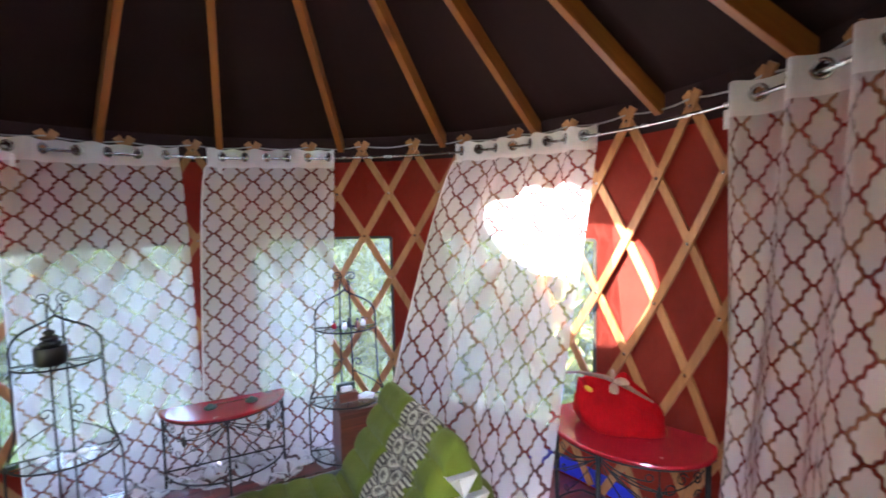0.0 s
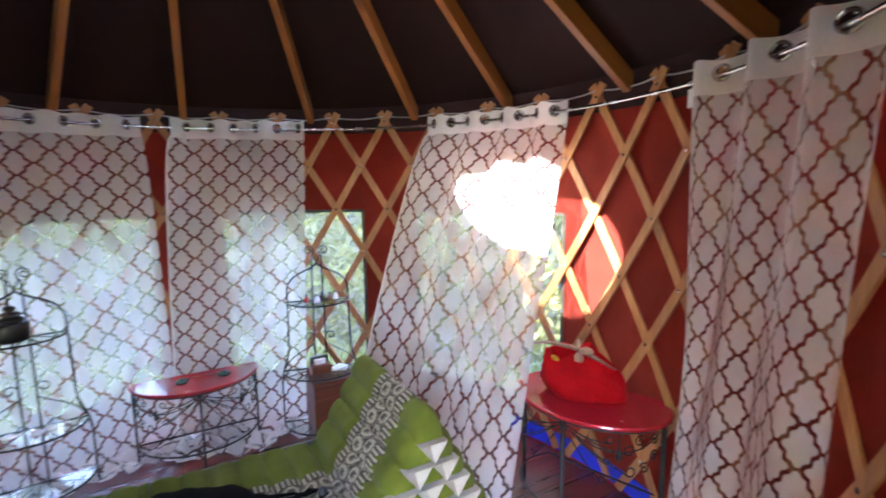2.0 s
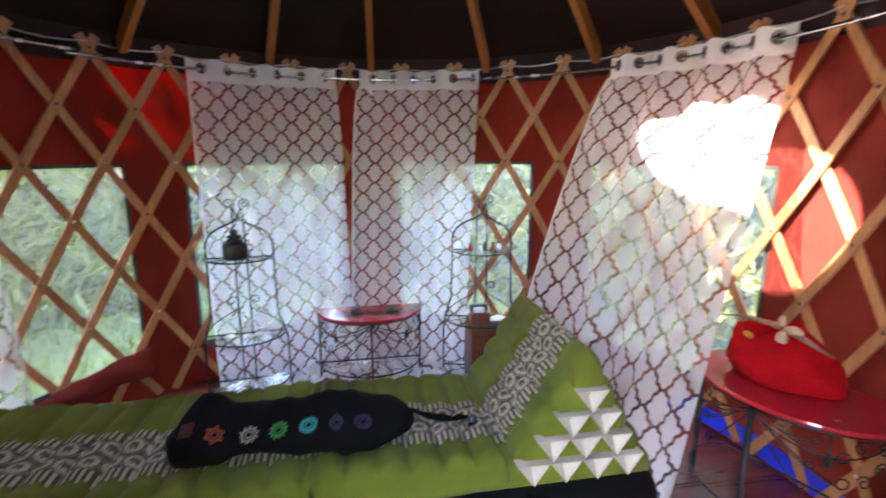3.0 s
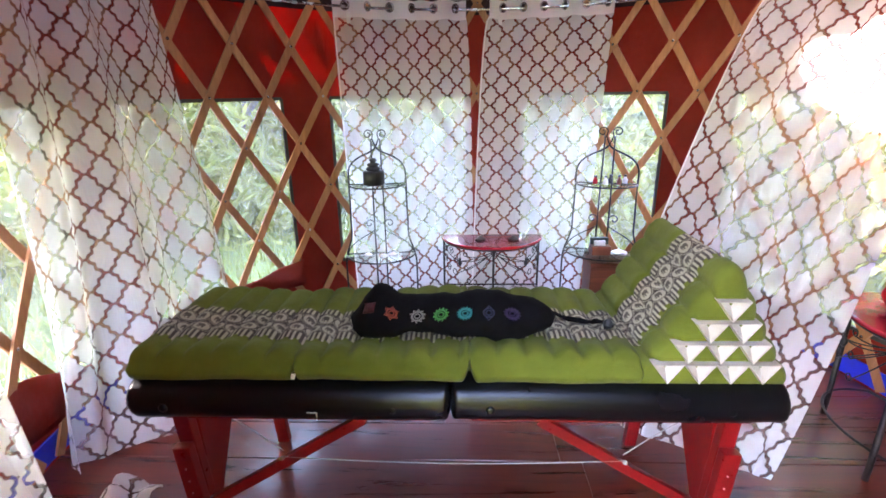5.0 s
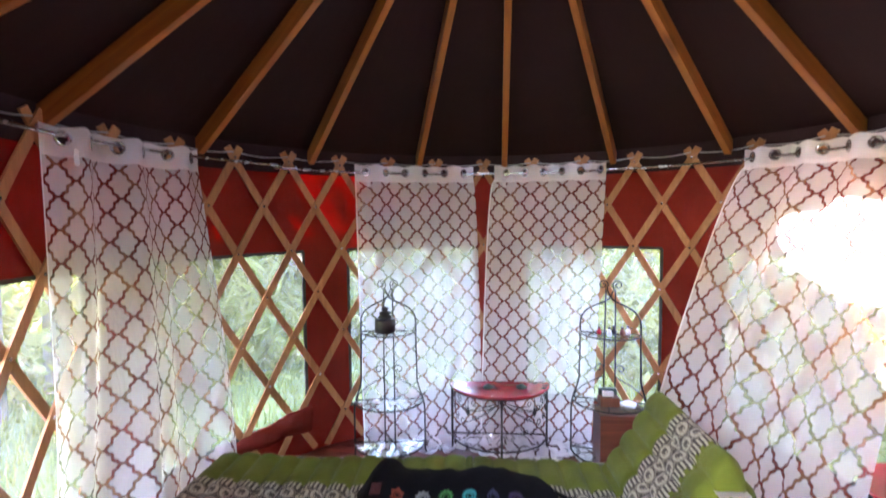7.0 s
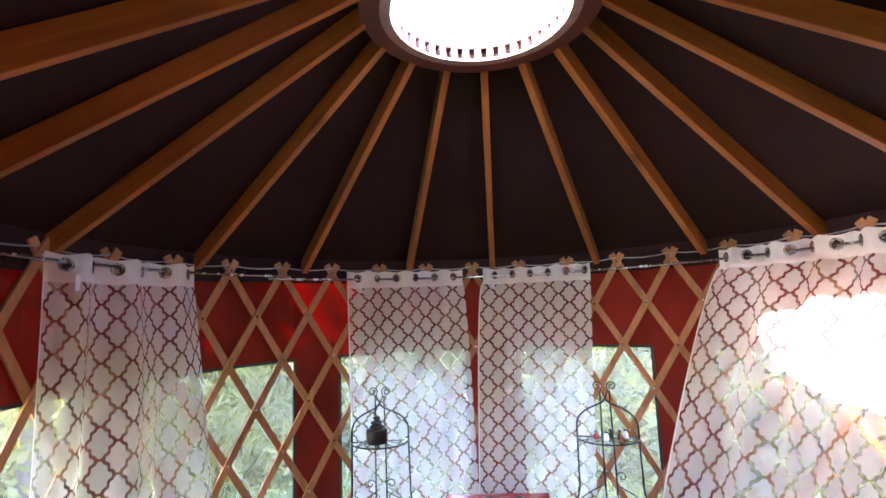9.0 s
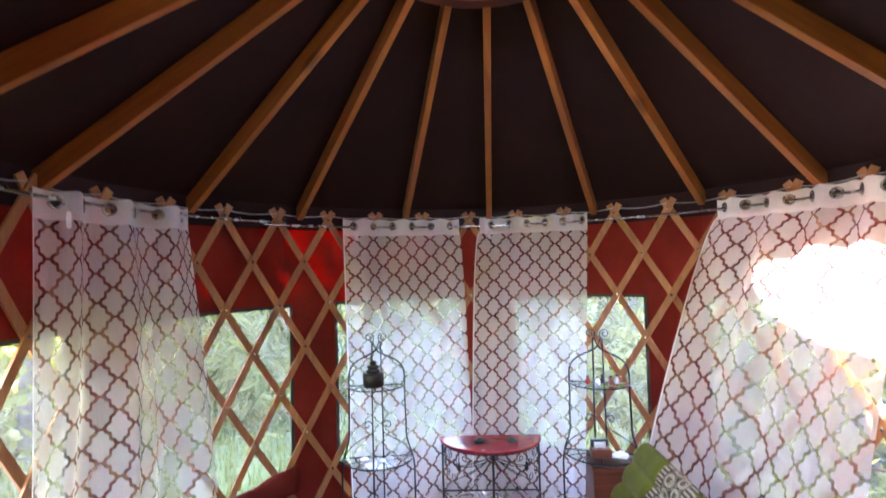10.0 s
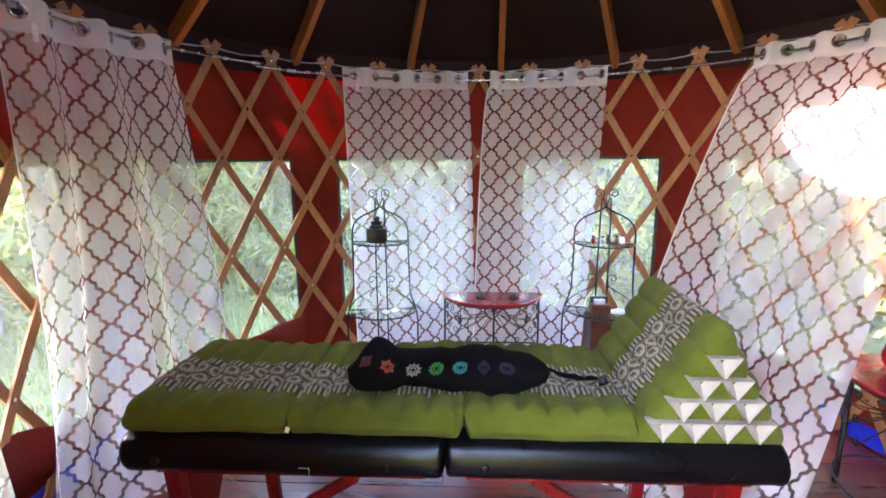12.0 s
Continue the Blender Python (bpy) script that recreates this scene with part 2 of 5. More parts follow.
def clear(name, tint=(1, 1, 1), haze=0.0, gloss=0.06):
    m, n, l, b = nodes_of(name)
    tp = n.new("ShaderNodeBsdfTransparent")
    tp.inputs[0].default_value = (*tint, 1)
    gl = n.new("ShaderNodeBsdfGlossy")
    gl.inputs["Roughness"].default_value = 0.06
    tl = n.new("ShaderNodeBsdfTranslucent")
    a, c = n.new("ShaderNodeMixShader"), n.new("ShaderNodeMixShader")
    a.inputs[0].default_value, c.inputs[0].default_value = haze, gloss
    l.new(tp.outputs[0], a.inputs[1]), l.new(tl.outputs[0], a.inputs[2])
    l.new(a.outputs[0], c.inputs[1]), l.new(gl.outputs[0], c.inputs[2])
    l.new(c.outputs[0], n["Material Output"].inputs[0])
    return m


M_CANVAS = cloth_through("red_canvas", (0.215, 0.029, 0.0155), 0.30, (0.34, 0.008, 0.004))
M_LINER = plain("dark_liner", (0.0260, 0.0115, 0.0122), 0.68, var=0.25, scale=2.0, relief=0.25, spec=0.10)
M_LATH = wood("lath_wood", (0.31, 0.120, 0.036), (0.56, 0.262, 0.095), 0.5, "z", knots=False)
M_RAFTER = wood("rafter_wood", (0.28, 0.078, 0.012), (0.52, 0.190, 0.034), 0.45, "x", each=0.1)
M_RING = wood("ring_wood", (0.11, 0.018, 0.010), (0.20, 0.042, 0.022), 0.4, "x", knots=False)
M_PALE = wood("pale_painted_wood", (0.42, 0.28, 0.26), (0.60, 0.46, 0.44), 0.6, "z", knots=False)
M_FLOOR = wood("stained_floor", (0.045, 0.0045, 0.0018), (0.185, 0.022, 0.007), 0.30, "x", coat=0.22, grain=0.6, each=0.22)
M_STEEL = plain("brushed_steel", (0.44, 0.44, 0.46), 0.25, 1.0, 0.08, relief=0.0)
M_CABLE = plain("steel_cable", (0.42, 0.42, 0.43), 0.4, 1.0, 0.15, relief=0.2, fine=400)
M_IRON = plain("black_iron", (0.022, 0.020, 0.020), 0.45, 0.6, 0.4, 30, 0.3)
M_VOILE = voile("trellis_voile")
M_TAG = plain("white_tag", (0.8, 0.8, 0.8), 0.6)
M_VINYL = plain("black_vinyl", (0.0028, 0.0031, 0.0036), 0.31, 0.0, 0.3, 7.0, 0.30, 60.0, spec=0.30)
M_REDWOOD = plain("red_lacquered_wood", (0.165, 0.0045, 0.004), 0.32, 0.0, 0.25, 18, 0.1, coat=0.3)
M_REDTOP = plain("red_painted_top", (0.33, 0.012, 0.022), 0.22, 0.0, 0.12, 8, 0.05, coat=0.6)
M_BROCADE = brocade("green_brocade")
M_GREEN = plain("green_cotton", (0.20, 0.255, 0.02), 0.85, 0.0, 0.22, 9, 0.35, 260, sheen=0.05, spec=0.2)
M_CREAM = plain("cream_cotton", (0.38, 0.325, 0.255), 0.85, 0.0, 0.12, 30, 0.4, 300, sheen=0.1, spec=0.2)
M_BLACKCLOTH = plain("black_velvet", (0.0034, 0.0030, 0.0031), 0.9, 0.0, 0.4, 20, 0.6, 300, spec=0.08)
M_ROPE = plain("white_cord", (0.36, 0.35, 0.32), 0.8, 0.0, 0.2, 60, 0.4)
M_REDCLOTH = plain("red_felt", (0.30, 0.003, 0.005), 0.9, 0.0, 0.25, 12, 0.5, 260, spec=0.1)
M_LEATHER = plain("tan_leather", (0.38, 0.25, 0.17), 0.7, 0.0, 0.3, 25, 0.5)
M_HORN = plain("brown_horn", (0.20, 0.10, 0.06), 0.4, 0.0, 0.4, 22, 0.2)
M_YELLOW = plain("yellow_felt", (0.45, 0.25, 0.01), 0.8)
M_BLUE = plain("blue_tarp", (0.012, 0.03, 0.50), 0.5, 0.0, 0.2, 12, 0.4)
M_POT = plain("black_ceramic", (0.013, 0.012, 0.012), 0.35, 0.0, 0.3, 25, 0.2)
M_BOXWOOD = wood("red_brown_box_wood", (0.10, 0.028, 0.014), (0.24, 0.075, 0.035), 0.4, "x", knots=False)
M_DARKGREEN = plain("dark_green_stone", (0.025, 0.04, 0.03), 0.5, 0.0, 0.3, 60)
M_GLASS = clear("shelf_glass", (0.93, 0.97, 0.95), 0.0, 0.10)
M_PANE = clear("window_vinyl", (0.98, 0.98, 0.96), 0.15, 0.03)
M_DOME = clear("dome_acrylic", (0.86, 0.86, 0.86), 0.30, 0.05)
M_EDGE = plain("window_binding", (0.05, 0.045, 0.03), 0.7)
M_GRASS = plain("lawn", (0.14, 0.17, 0.055), 0.9, 0.0, 0.5, 0.8, 0.6, 20.0, spec=0.1)
M_LEAF = leafy("leaves_bright", (0.14, 0.16, 0.034), (0.31, 0.33, 0.09))
M_LEAF2 = leafy("leaves_deep", (0.13, 0.15, 0.036), (0.29, 0.31, 0.09))
M_BLADE = leafy("grass_blades", (0.075, 0.10, 0.018), (0.17, 0.20, 0.045))
M_BARK = plain("grey_bark", (0.20, 0.17, 0.14), 0.85, 0.0, 0.4, 9, 0.8, 60)
M_HOUSE = plain("pale_house_wall", (0.55, 0.56, 0.57), 0.8, var=0.1, scale=2)
M_ROOFING = plain("grey_roofing", (0.12, 0.12, 0.13), 0.8, var=0.3, scale=4)
M_DARKGLASS = plain("dark_window_glass", (0.05, 0.07, 0.09), 0.12, var=0.2)
M_BRASS = plain("white_plastic", (0.30, 0.26, 0.25), 0.5)


# ---- mesh helpers ----
def part(name, bm, material, parent=None, label="", smooth=False):
    me = bpy.data.meshes.new(name)
    bmesh.ops.recalc_face_normals(bm, faces=bm.faces)
    bm.to_mesh(me)
    bm.free()
    me.materials.append(material)
    if smooth:
        me.shade_smooth()
    ob = new(name, me)
    if parent:
        ob.parent = parent
    return tagged(ob, label) if label else ob


def raw(name, verts, faces, material, parent=None, label="", smooth=False, uvs=None):
    me = bpy.data.meshes.new(name)
    me.from_pydata([tuple(v) for v in verts], [], faces)
    if uvs is not None:
        lay = me.uv_layers.new(name="UVMap")
        for lp in me.loops:
            lay.data[lp.index].uv = uvs[lp.vertex_index]
    me.materials.append(material)
    if smooth:
        me.shade_smooth()
    me.update()
    ob = new(name, me)
    if parent:
        ob.parent = parent
    return tagged(ob, label) if label else ob


def thing(name, label, category, group="", kind="", at=(0, 0, 0)):
    ob = new(name)
    ob.location = at
    return tagged(ob, label, category, group, kind)


def box(bm, lo, hi, bevel=0.0, m=None):
    lo, hi = Vector(lo), Vector(hi)
    b2 = bmesh.new()
    bmesh.ops.create_cube(b2, size=1.0, matrix=Matrix.Translation((lo + hi) / 2) @ Matrix.Diagonal((*(hi - lo), 1)))
    if bevel:
        bmesh.ops.bevel(b2, geom=b2.edges[:], offset=bevel, segments=2, affect="EDGES", profile=0.6)
    return join(bm, b2, m)


def join(bm, b2, m=None):
    if m:
        bmesh.ops.transform(b2, matrix=m, verts=b2.verts)
    made = {v: bm.verts.new(v.co) for v in b2.verts}
    for f in b2.faces:
        bm.faces.new([made[v] for v in f.verts])
    b2.free()
    return bm


def tube(bm, pts, r, n=8, closed=False):
    """A round bar along points; r may be one radius or one for each point."""
    pts = [Vector(p) for p in pts]
    rs = r if isinstance(r, (list, tuple)) else [r] * len(pts)
    rings, side = [], None
    k = len(pts)
    for i, p in enumerate(pts):
        a = pts[(i - 1) % k] if closed or i else p
        b = pts[(i + 1) % k] if closed or i < k - 1 else p
        d = (b - a).normalized()
        if side is None:
            side = d.cross(Vector((0, 0, 1)))
            if side.length < 1e-3:
                side = d.cross(Vector((0, 1, 0)))
        side = (side - d * side.dot(d)).normalized()
        up = d.cross(side)
        rings.append([bm.verts.new(p + rs[i] * (math.cos(t) * side + math.sin(t) * up)) for t in (2 * math.pi * j / n for j in range(n))])
    for i in range(k if closed else k - 1):
        a, b = rings[i], rings[(i + 1) % k]
        for j in range(n):
            bm.faces.new((a[j], a[(j + 1) % n], b[(j + 1) % n], b[j]))
    if not closed:
        bm.faces.new(rings[0][::-1])
        bm.faces.new(rings[-1])
    return bm


def lathe(bm, profile, n=24, at=(0, 0, 0)):
    """A turned shape from (radius, height) pairs."""
    rings = []
    for r, z in profile:
        rings.append([bm.verts.new((at[0] + max(r, 1e-4) * math.cos(2 * math.pi * j / n), at[1] + max(r, 1e-4) * math.sin(2 * math.pi * j / n), at[2] + z)) for j in range(n)])
    for a, b in zip(rings, rings[1:]):
        for j in range(n):
            bm.faces.new((a[j], a[(j + 1) % n], b[(j + 1) % n], b[j]))
    bm.faces.new(rings[0][::-1])
    bm.faces.new(rings[-1])
    return bm


def sweep_band(a0, a1, r0, r1, z0, z1, steps):
    """A closed curved block between two angles, two radii and two heights."""
    bm = bmesh.new()
    full = abs(a1 - a0) >= 359.9
    secs = []
    for s in range(steps if full else steps + 1):
        a = a0 + (a1 - a0) * s / steps
        secs.append([bm.verts.new(polar(a, r, z)) for r, z in ((r0, z0), (r1, z0), (r1, z1), (r0, z1))])
    for s in range(len(secs) if full else len(secs) - 1):
        p, q = secs[s], secs[(s + 1) % len(secs)]
        for j in range(4):
            bm.faces.new((p[j], p[(j + 1) % 4], q[(j + 1) % 4], q[j]))
    if not full:
        bm.faces.new(secs[0][::-1])
        bm.faces.new(secs[-1])
    return bm


def spiral(c, r0, r1, a0, a1, n=18, plane="xz"):
    out = []
    for i in range(n + 1):
        t = i / n
        a, r = radians(a0 + (a1 - a0) * t), r0 + (r1 - r0) * t
        u, v = r * math.cos(a), r * math.sin(a)
        out.append(Vector(c) + (Vector((u, 0, v)) if plane == "xz" else Vector((u, v, 0)) if plane == "xy" else Vector((0, u, v))))
    return out


def bez(p0, p1, p2, p3, n=12):
    p0, p1, p2, p3 = map(Vector, (p0, p1, p2, p3))
    return [p0 * (1 - t) ** 3 + 3 * p1 * t * (1 - t) ** 2 + 3 * p2 * t * t * (1 - t) + p3 * t ** 3 for t in (i / n for i in range(n + 1))]


# ---- ground and floor ----
bm = bmesh.new()
bmesh.ops.create_circle(bm, cap_ends=True, radius=900, segments=64, matrix=Matrix.Translation((CX, CY, GROUND)))
tagged(part("ground", bm, M_GRASS), "sunlit green lawn round the tent", "ground", kind="structure")

floor = tagged(part("floor", sweep_band(0, 360, 0.001, R + 0.10, -0.30, -0.014, 72), M_RING), "dark red stained wooden floor of glossy boards", "floor", kind="structure")

# ---- red canvas wall with window openings ----
def canvas_cells():
    cuts = sorted({DOOR[0], DOOR[1], *(ang(e) for w in WINDOWS for e in w)})
    marks = []
    for a, b in zip(cuts, cuts[1:] + [cuts[0] + 360]):
        k = max(1, round((b - a) / 4))
        marks += [(a + (b - a) * s / k, a + (b - a) * (s + 1) / k) for s in range(k)]
    return marks


bm = bmesh.new()
for a, b in canvas_cells():
    mid = (a + b) / 2
    spans = [(-0.0135, 2.16)]
    if any(ang(w[1]) < mid < ang(w[0]) or ang(w[1]) < mid - 360 < ang(w[0]) for w in WINDOWS):
        spans = [(-0.0135, WIN_Z0), (WIN_Z1, 2.16)]
    if DOOR[0] < mid < DOOR[1] or DOOR[0] < mid - 360 < DOOR[1]:
        spans = [(2.02, 2.16)]
    for z0, z1 in spans:
        nz = max(1, round((z1 - z0) / 0.2))
        for s in range(nz):
            za, zb = z0 + (z1 - z0) * s / nz, z0 + (z1 - z0) * (s + 1) / nz
            for r, flip in ((R + 0.024, False), (R + 0.030, True)):
                q = [polar(a, r, za), polar(b, r, za), polar(b, r, zb), polar(a, r, zb)]
                bm.faces.new([bm.verts.new(v) for v in (q if flip else q[::-1])])
bmesh.ops.remove_doubles(bm, verts=bm.verts, dist=0.0005)
wall = tagged(part("wall_round", bm, M_CANVAS, smooth=True), "round wall of red canvas stretched outside a wooden lattice", "wall", kind="structure")
for lo, hi in ((ang(-1.7), DOOR[0] + 360), (DOOR[1], ang(11.2))):
    part("base_band", sweep_band(lo, hi, R + 0.012, R + 0.020, 0.012, 0.115, 40), M_BLUE, wall, "blue tarpaulin strip along the foot of the wall")

# sewn seam round the canvas at the height of the window heads
edges = [(-6.6, WINDOWS[0][0])] + [(a[1], b[0]) for a, b in zip(WINDOWS, WINDOWS[1:])] + [(WINDOWS[-1][1], 20.2)]
for i0, i1 in edges:
    part("seam", sweep_band(ang(i1) + 0.3, ang(i0) - 0.3, R + 0.0215, R + 0.0238, WIN_Z1 - 0.008, WIN_Z1 + 0.006, max(2, round(abs(i1 - i0) * 3))), M_CANVAS, wall)

for k, (i0, i1) in enumerate(WINDOWS):
    w = tagged(new("window_%d" % (k + 1)), "clear vinyl window with dark binding in the red canvas", "window", "windows in the canvas wall", "structure")
    a0, a1 = ang(i0), ang(i1)
    bm = sweep_band(a1, a0, R + 0.020, R + 0.034, WIN_Z1 - 0.008, WIN_Z1 + 0.012, 12)
    for lo, hi, z0, z1 in ((a1, a0, WIN_Z0 - 0.012, WIN_Z0 + 0.010), (a1 - 0.25, a1 + 0.35, WIN_Z0, WIN_Z1), (a0 - 0.35, a0 + 0.25, WIN_Z0, WIN_Z1)):
        join(bm, sweep_band(lo, hi, R + 0.0195, R + 0.0345, z0, z1, 12 if hi - lo > 3 else 1))
    part("window_frame", bm, M_EDGE, w)
    bm = bmesh.new()
    col = [[bm.verts.new(polar(a1 + (a0 - a1) * s / 12, R + 0.027, z)) for s in range(13)] for z in (WIN_Z0, WIN_Z1)]
    for s in range(12):
        bm.faces.new((col[0][s], col[0][s + 1], col[1][s + 1], col[1][s]))
    pane = part("pane", bm, M_PANE, w, smooth=True)
    pane.visible_shadow = False

# flaps of the first two windows, hanging slack below and over the sill
def window_flap(i0, i1, height):
    verts, faces = [], []
    for s in range(25):
        a = ang(i0 + (i1 - i0) * s / 24)
        for j in range(7):
            h = height(s / 24) * j / 6
            verts.append(polar(a, R - 0.012 - 0.03 * math.sin(math.pi * j / 6) - 0.012 * math.sin(s * 0.9 + j), 0.17 + h))
    for s in range(24):
        for j in range(6):
            faces.append((s * 7 + j, s * 7 + j + 1, s * 7 + j + 8, s * 7 + j + 7))
    flap = tagged(raw("window_flap", verts, faces, M_CANVAS, smooth=True), "slack red canvas window flap hanging below the sill", "window flap", "window flaps")
    flap.modifiers.new("thickness", "SOLIDIFY").thickness = 0.004


window_flap(-1.2, 1.3, lambda t: 0.06 + 0.13 * t ** 1.2)
window_flap(-5.2, -2.35, lambda t: 0.12 + 0.15 * math.exp(-((t - 0.55) / 0.22) ** 2))

# doorway behind the camera
door = tagged(new("door_1"), "open doorway with red lacquered wooden posts", "doorway", kind="structure")
for a in DOOR:
    part("post", sweep_band(a - 1.3, a + 1.3, R - 0.05, R + 0.07, 0.0, 2.02, 1), M_REDWOOD, door)
part("lintel", sweep_band(DOOR[0] - 1.3, DOOR[1] + 1.3, R - 0.05, R + 0.07, 2.022, 2.10, 10), M_REDWOOD, door)

# ---- roof ----
bm = bmesh.new()
# the skirt below 2.20 also stands in for eave shadow on the canvas head
prof = [(R + 0.0135, 2.025), (R + 0.0135, 2.20), (RING_R - 0.02, 3.235), (RING_R - 0.02, 3.26), (R + 0.062, 2.245), (R + 0.018, 2.205), (R + 0.018, 2.025)]
lathe(bm, prof, 96, (CX, CY, 0))
caps = [f for f in bm.faces if len(f.verts) > 4]
bmesh.ops.delete(bm, geom=caps, context="FACES_ONLY")
tagged(part("ceiling", bm, M_LINER, smooth=False), "dark brown roof lining stretched over the rafters", "ceiling", kind="structure")

ring = thing("crown_ring", "dark red wooden crown ring with pale toothed rim and dome", "skylight ring")
part("ring_body", sweep_band(0, 360, 0.456, RING_R + 0.012, RING_Z - 0.004, RING_Z + 0.092, 72), M_RING, ring)
part("lower_rim", sweep_band(0, 360, 0.408, 0.4555, RING_Z - 0.010, RING_Z + 0.004, 72), M_PALE, ring, "pale painted rim")
part("upper_rim", sweep_band(0, 360, 0.410, 0.4555, RING_Z + 0.062, RING_Z + 0.096, 72), M_RING, ring)
tooth = None
for k in range(40):
    if tooth is None:
        bm = bmesh.new()
        box(bm, (0.406, -0.016, RING_Z + 0.0045), (0.4555, 0.016, RING_Z + 0.0615), 0.002)
        tooth = part("tooth", bm, M_PALE, ring)
        tooth.location = (CX, CY, 0)
    else:
        o = new("tooth", tooth.data)
        o.parent, o.location, o.rotation_euler = ring, (CX, CY, 0), (0, 0, 2 * math.pi * k / 40)
bm = bmesh.new()
lathe(bm, [(0.44 * math.cos(radians(e)), RING_Z + 0.098 + 0.16 * math.sin(radians(e))) for e in range(0, 90, 8)], 48, (CX, CY, 0))
bmesh.ops.delete(bm, geom=[f for f in bm.faces if len(f.verts) > 4 and f.calc_center_median().z < RING_Z + 0.13], context="FACES_ONLY")
dome = part("dome", bm, M_DOME, ring, "clear acrylic dome", smooth=True)

# rafters: one mesh, sixteen things; the feet stand a little unevenly on the wall cable
FEET = {-3: -4.75, -2: -2.86, -1: -0.58, 0: 1.44, 1: 3.64, 2: 5.44, 3: 7.60, 4: 9.58, 5: 11.40}
run = (polar(0, R - 0.005, 2.095) - polar(0, RING_R - 0.012, RING_Z + 0.005)).length
bm = bmesh.new()
box(bm, (0, -0.021, 0), (run, 0.021, 0.088), 0.004)
rafter = part("rafter", bm, M_RAFTER)
tagged(rafter, "orange-brown fir rafter rising from the wall to the crown ring", "rafter", "roof rafters")
for k in range(-3, 13):
    foot, head = polar(ang(FEET.get(k, 1.5 + 2 * k)), R - 0.005, 2.095), polar(ang(1.5 + 2 * k), RING_R - 0.012, RING_Z + 0.005)
    along = (head - foot).normalized()
    side = Vector((0, 0, 1)).cross(along).normalized()
    m = Matrix.Translation(foot) @ Matrix((along, side, along.cross(side))).transposed().to_4x4()
    if k == -3:
        rafter.matrix_world = m
    else:
        copy_thing(rafter, m)

# ---- lattice ----
lattice = thing("lattice", "folding lattice of crossed light brown wooden laths bolted together", "lattice wall")


def in_door(a, z):
    a = (a + 180) % 360 - 180
    return DOOR[0] - 2 < a < DOOR[1] + 2 and z < 2.10


def lath(k, way):
    wide, thick, n, row0, row1 = 0.046, 0.011, 22, -0.21, 6.78
    r = R - 0.0065 if way < 0 else R + 0.0055
    down = math.atan2(0.5 * radians(11.25) * R, ROW) * way
    runs = [[]]
    for s in range(n + 1):
        row = row0 + (row1 - row0) * s / n
        a, z = ang(k + way * 0.5 * row), ZTOP - ROW * row
        if in_door(a, z):
            runs.append([])
            continue
        t = Vector((math.sin(radians(a)), -math.cos(radians(a)), 0))       # towards rising index
        side = t * math.cos(down) + Vector((0, 0, 1)) * math.sin(down)
        rad = Vector((math.cos(radians(a)), math.sin(radians(a)), 0))
        c = polar(a, r, z)
        runs[-1].append([c + side * sx * wide / 2 + rad * sy * thick / 2 for sx, sy in ((-1, -1), (1, -1), (1, 1), (-1, 1))])
    for secs in runs:
        if len(secs) < 2:
            continue
        bm = bmesh.new()
        rows = [[bm.verts.new(p) for p in sec] for sec in secs]
        for p, q in zip(rows, rows[1:]):
            for j in range(4):
                bm.faces.new((p[j], p[(j + 1) % 4], q[(j + 1) % 4], q[j]))
        bm.faces.new(rows[0][::-1])
        bm.faces.new(rows[-1])
        part("lath", bm, M_LATH, lattice)


for k in range(32):
    lath(k, -1)
    lath(k, 1)
bolt = None
for row in range(7):
    for k in range(32):
        a, z = ang(k + 0.5 * row), ZTOP - ROW * row
        if in_door(a, z):
            continue
        m = Matrix.Translation(polar(a, R - 0.012, z)) @ Matrix.Rotation(radians(a + 180), 4, "Z") @ Matrix.Rotation(radians(90), 4, "Y")
        if bolt is None:
            bm = bmesh.new()
            lathe(bm, [(0.009, -0.002), (0.009, 0.002), (0.006, 0.0045), (0.002, 0.005)], 10)
            bolt = part("bolt", bm, M_STEEL, lattice, smooth=True)
            bolt.matrix_world = m
        else:
            o = new("bolt", bolt.data)
            o.parent, o.matrix_world = lattice, m

bm = bmesh.new()
pts = []
for s in range(32 * 4 + 1):
    i = s / 4
    dip = 0.030 * math.sin(math.pi * (i % 1.0))
    pts.append(polar(ang(i), R - 0.001, ZTOP + 0.036 - dip * 0.6))
tube(bm, pts[:-1], 0.0045, 6, True)
tagged(part("wall_cable", bm, M_CABLE, smooth=True), "thin steel cable running over the crossed lath ends", "cable")

# ---- curtain rods ----
for lo, hi, dz, nm in ((-7.4, 0.76, 0.012, "left"), (0.62, 18.6, -0.008, "right")):
    bm = bmesh.new()
    tube(bm, [polar(ang(lo + (hi - lo) * s / 90), RROD, ZROD + dz) for s in range(91)], 0.0088, 10)
    rod = tagged(part("curtain_rod", bm, M_STEEL, smooth=True), "curved brushed steel curtain rod along the wall top", "curtain rod", "curtain rods")
    for s in range(5):
        i = lo + 0.5 + (hi - lo - 1.0) * s / 4
        bm = bmesh.new()
        tube(bm, [polar(ang(i), RROD, ZROD + dz), polar(ang(i), R - 0.03, ZROD + dz + 0.012), polar(ang(i), R - 0.012, ZROD + dz + 0.03)], 0.005, 6)
        part("bracket", bm, M_STEEL, rod, smooth=True)


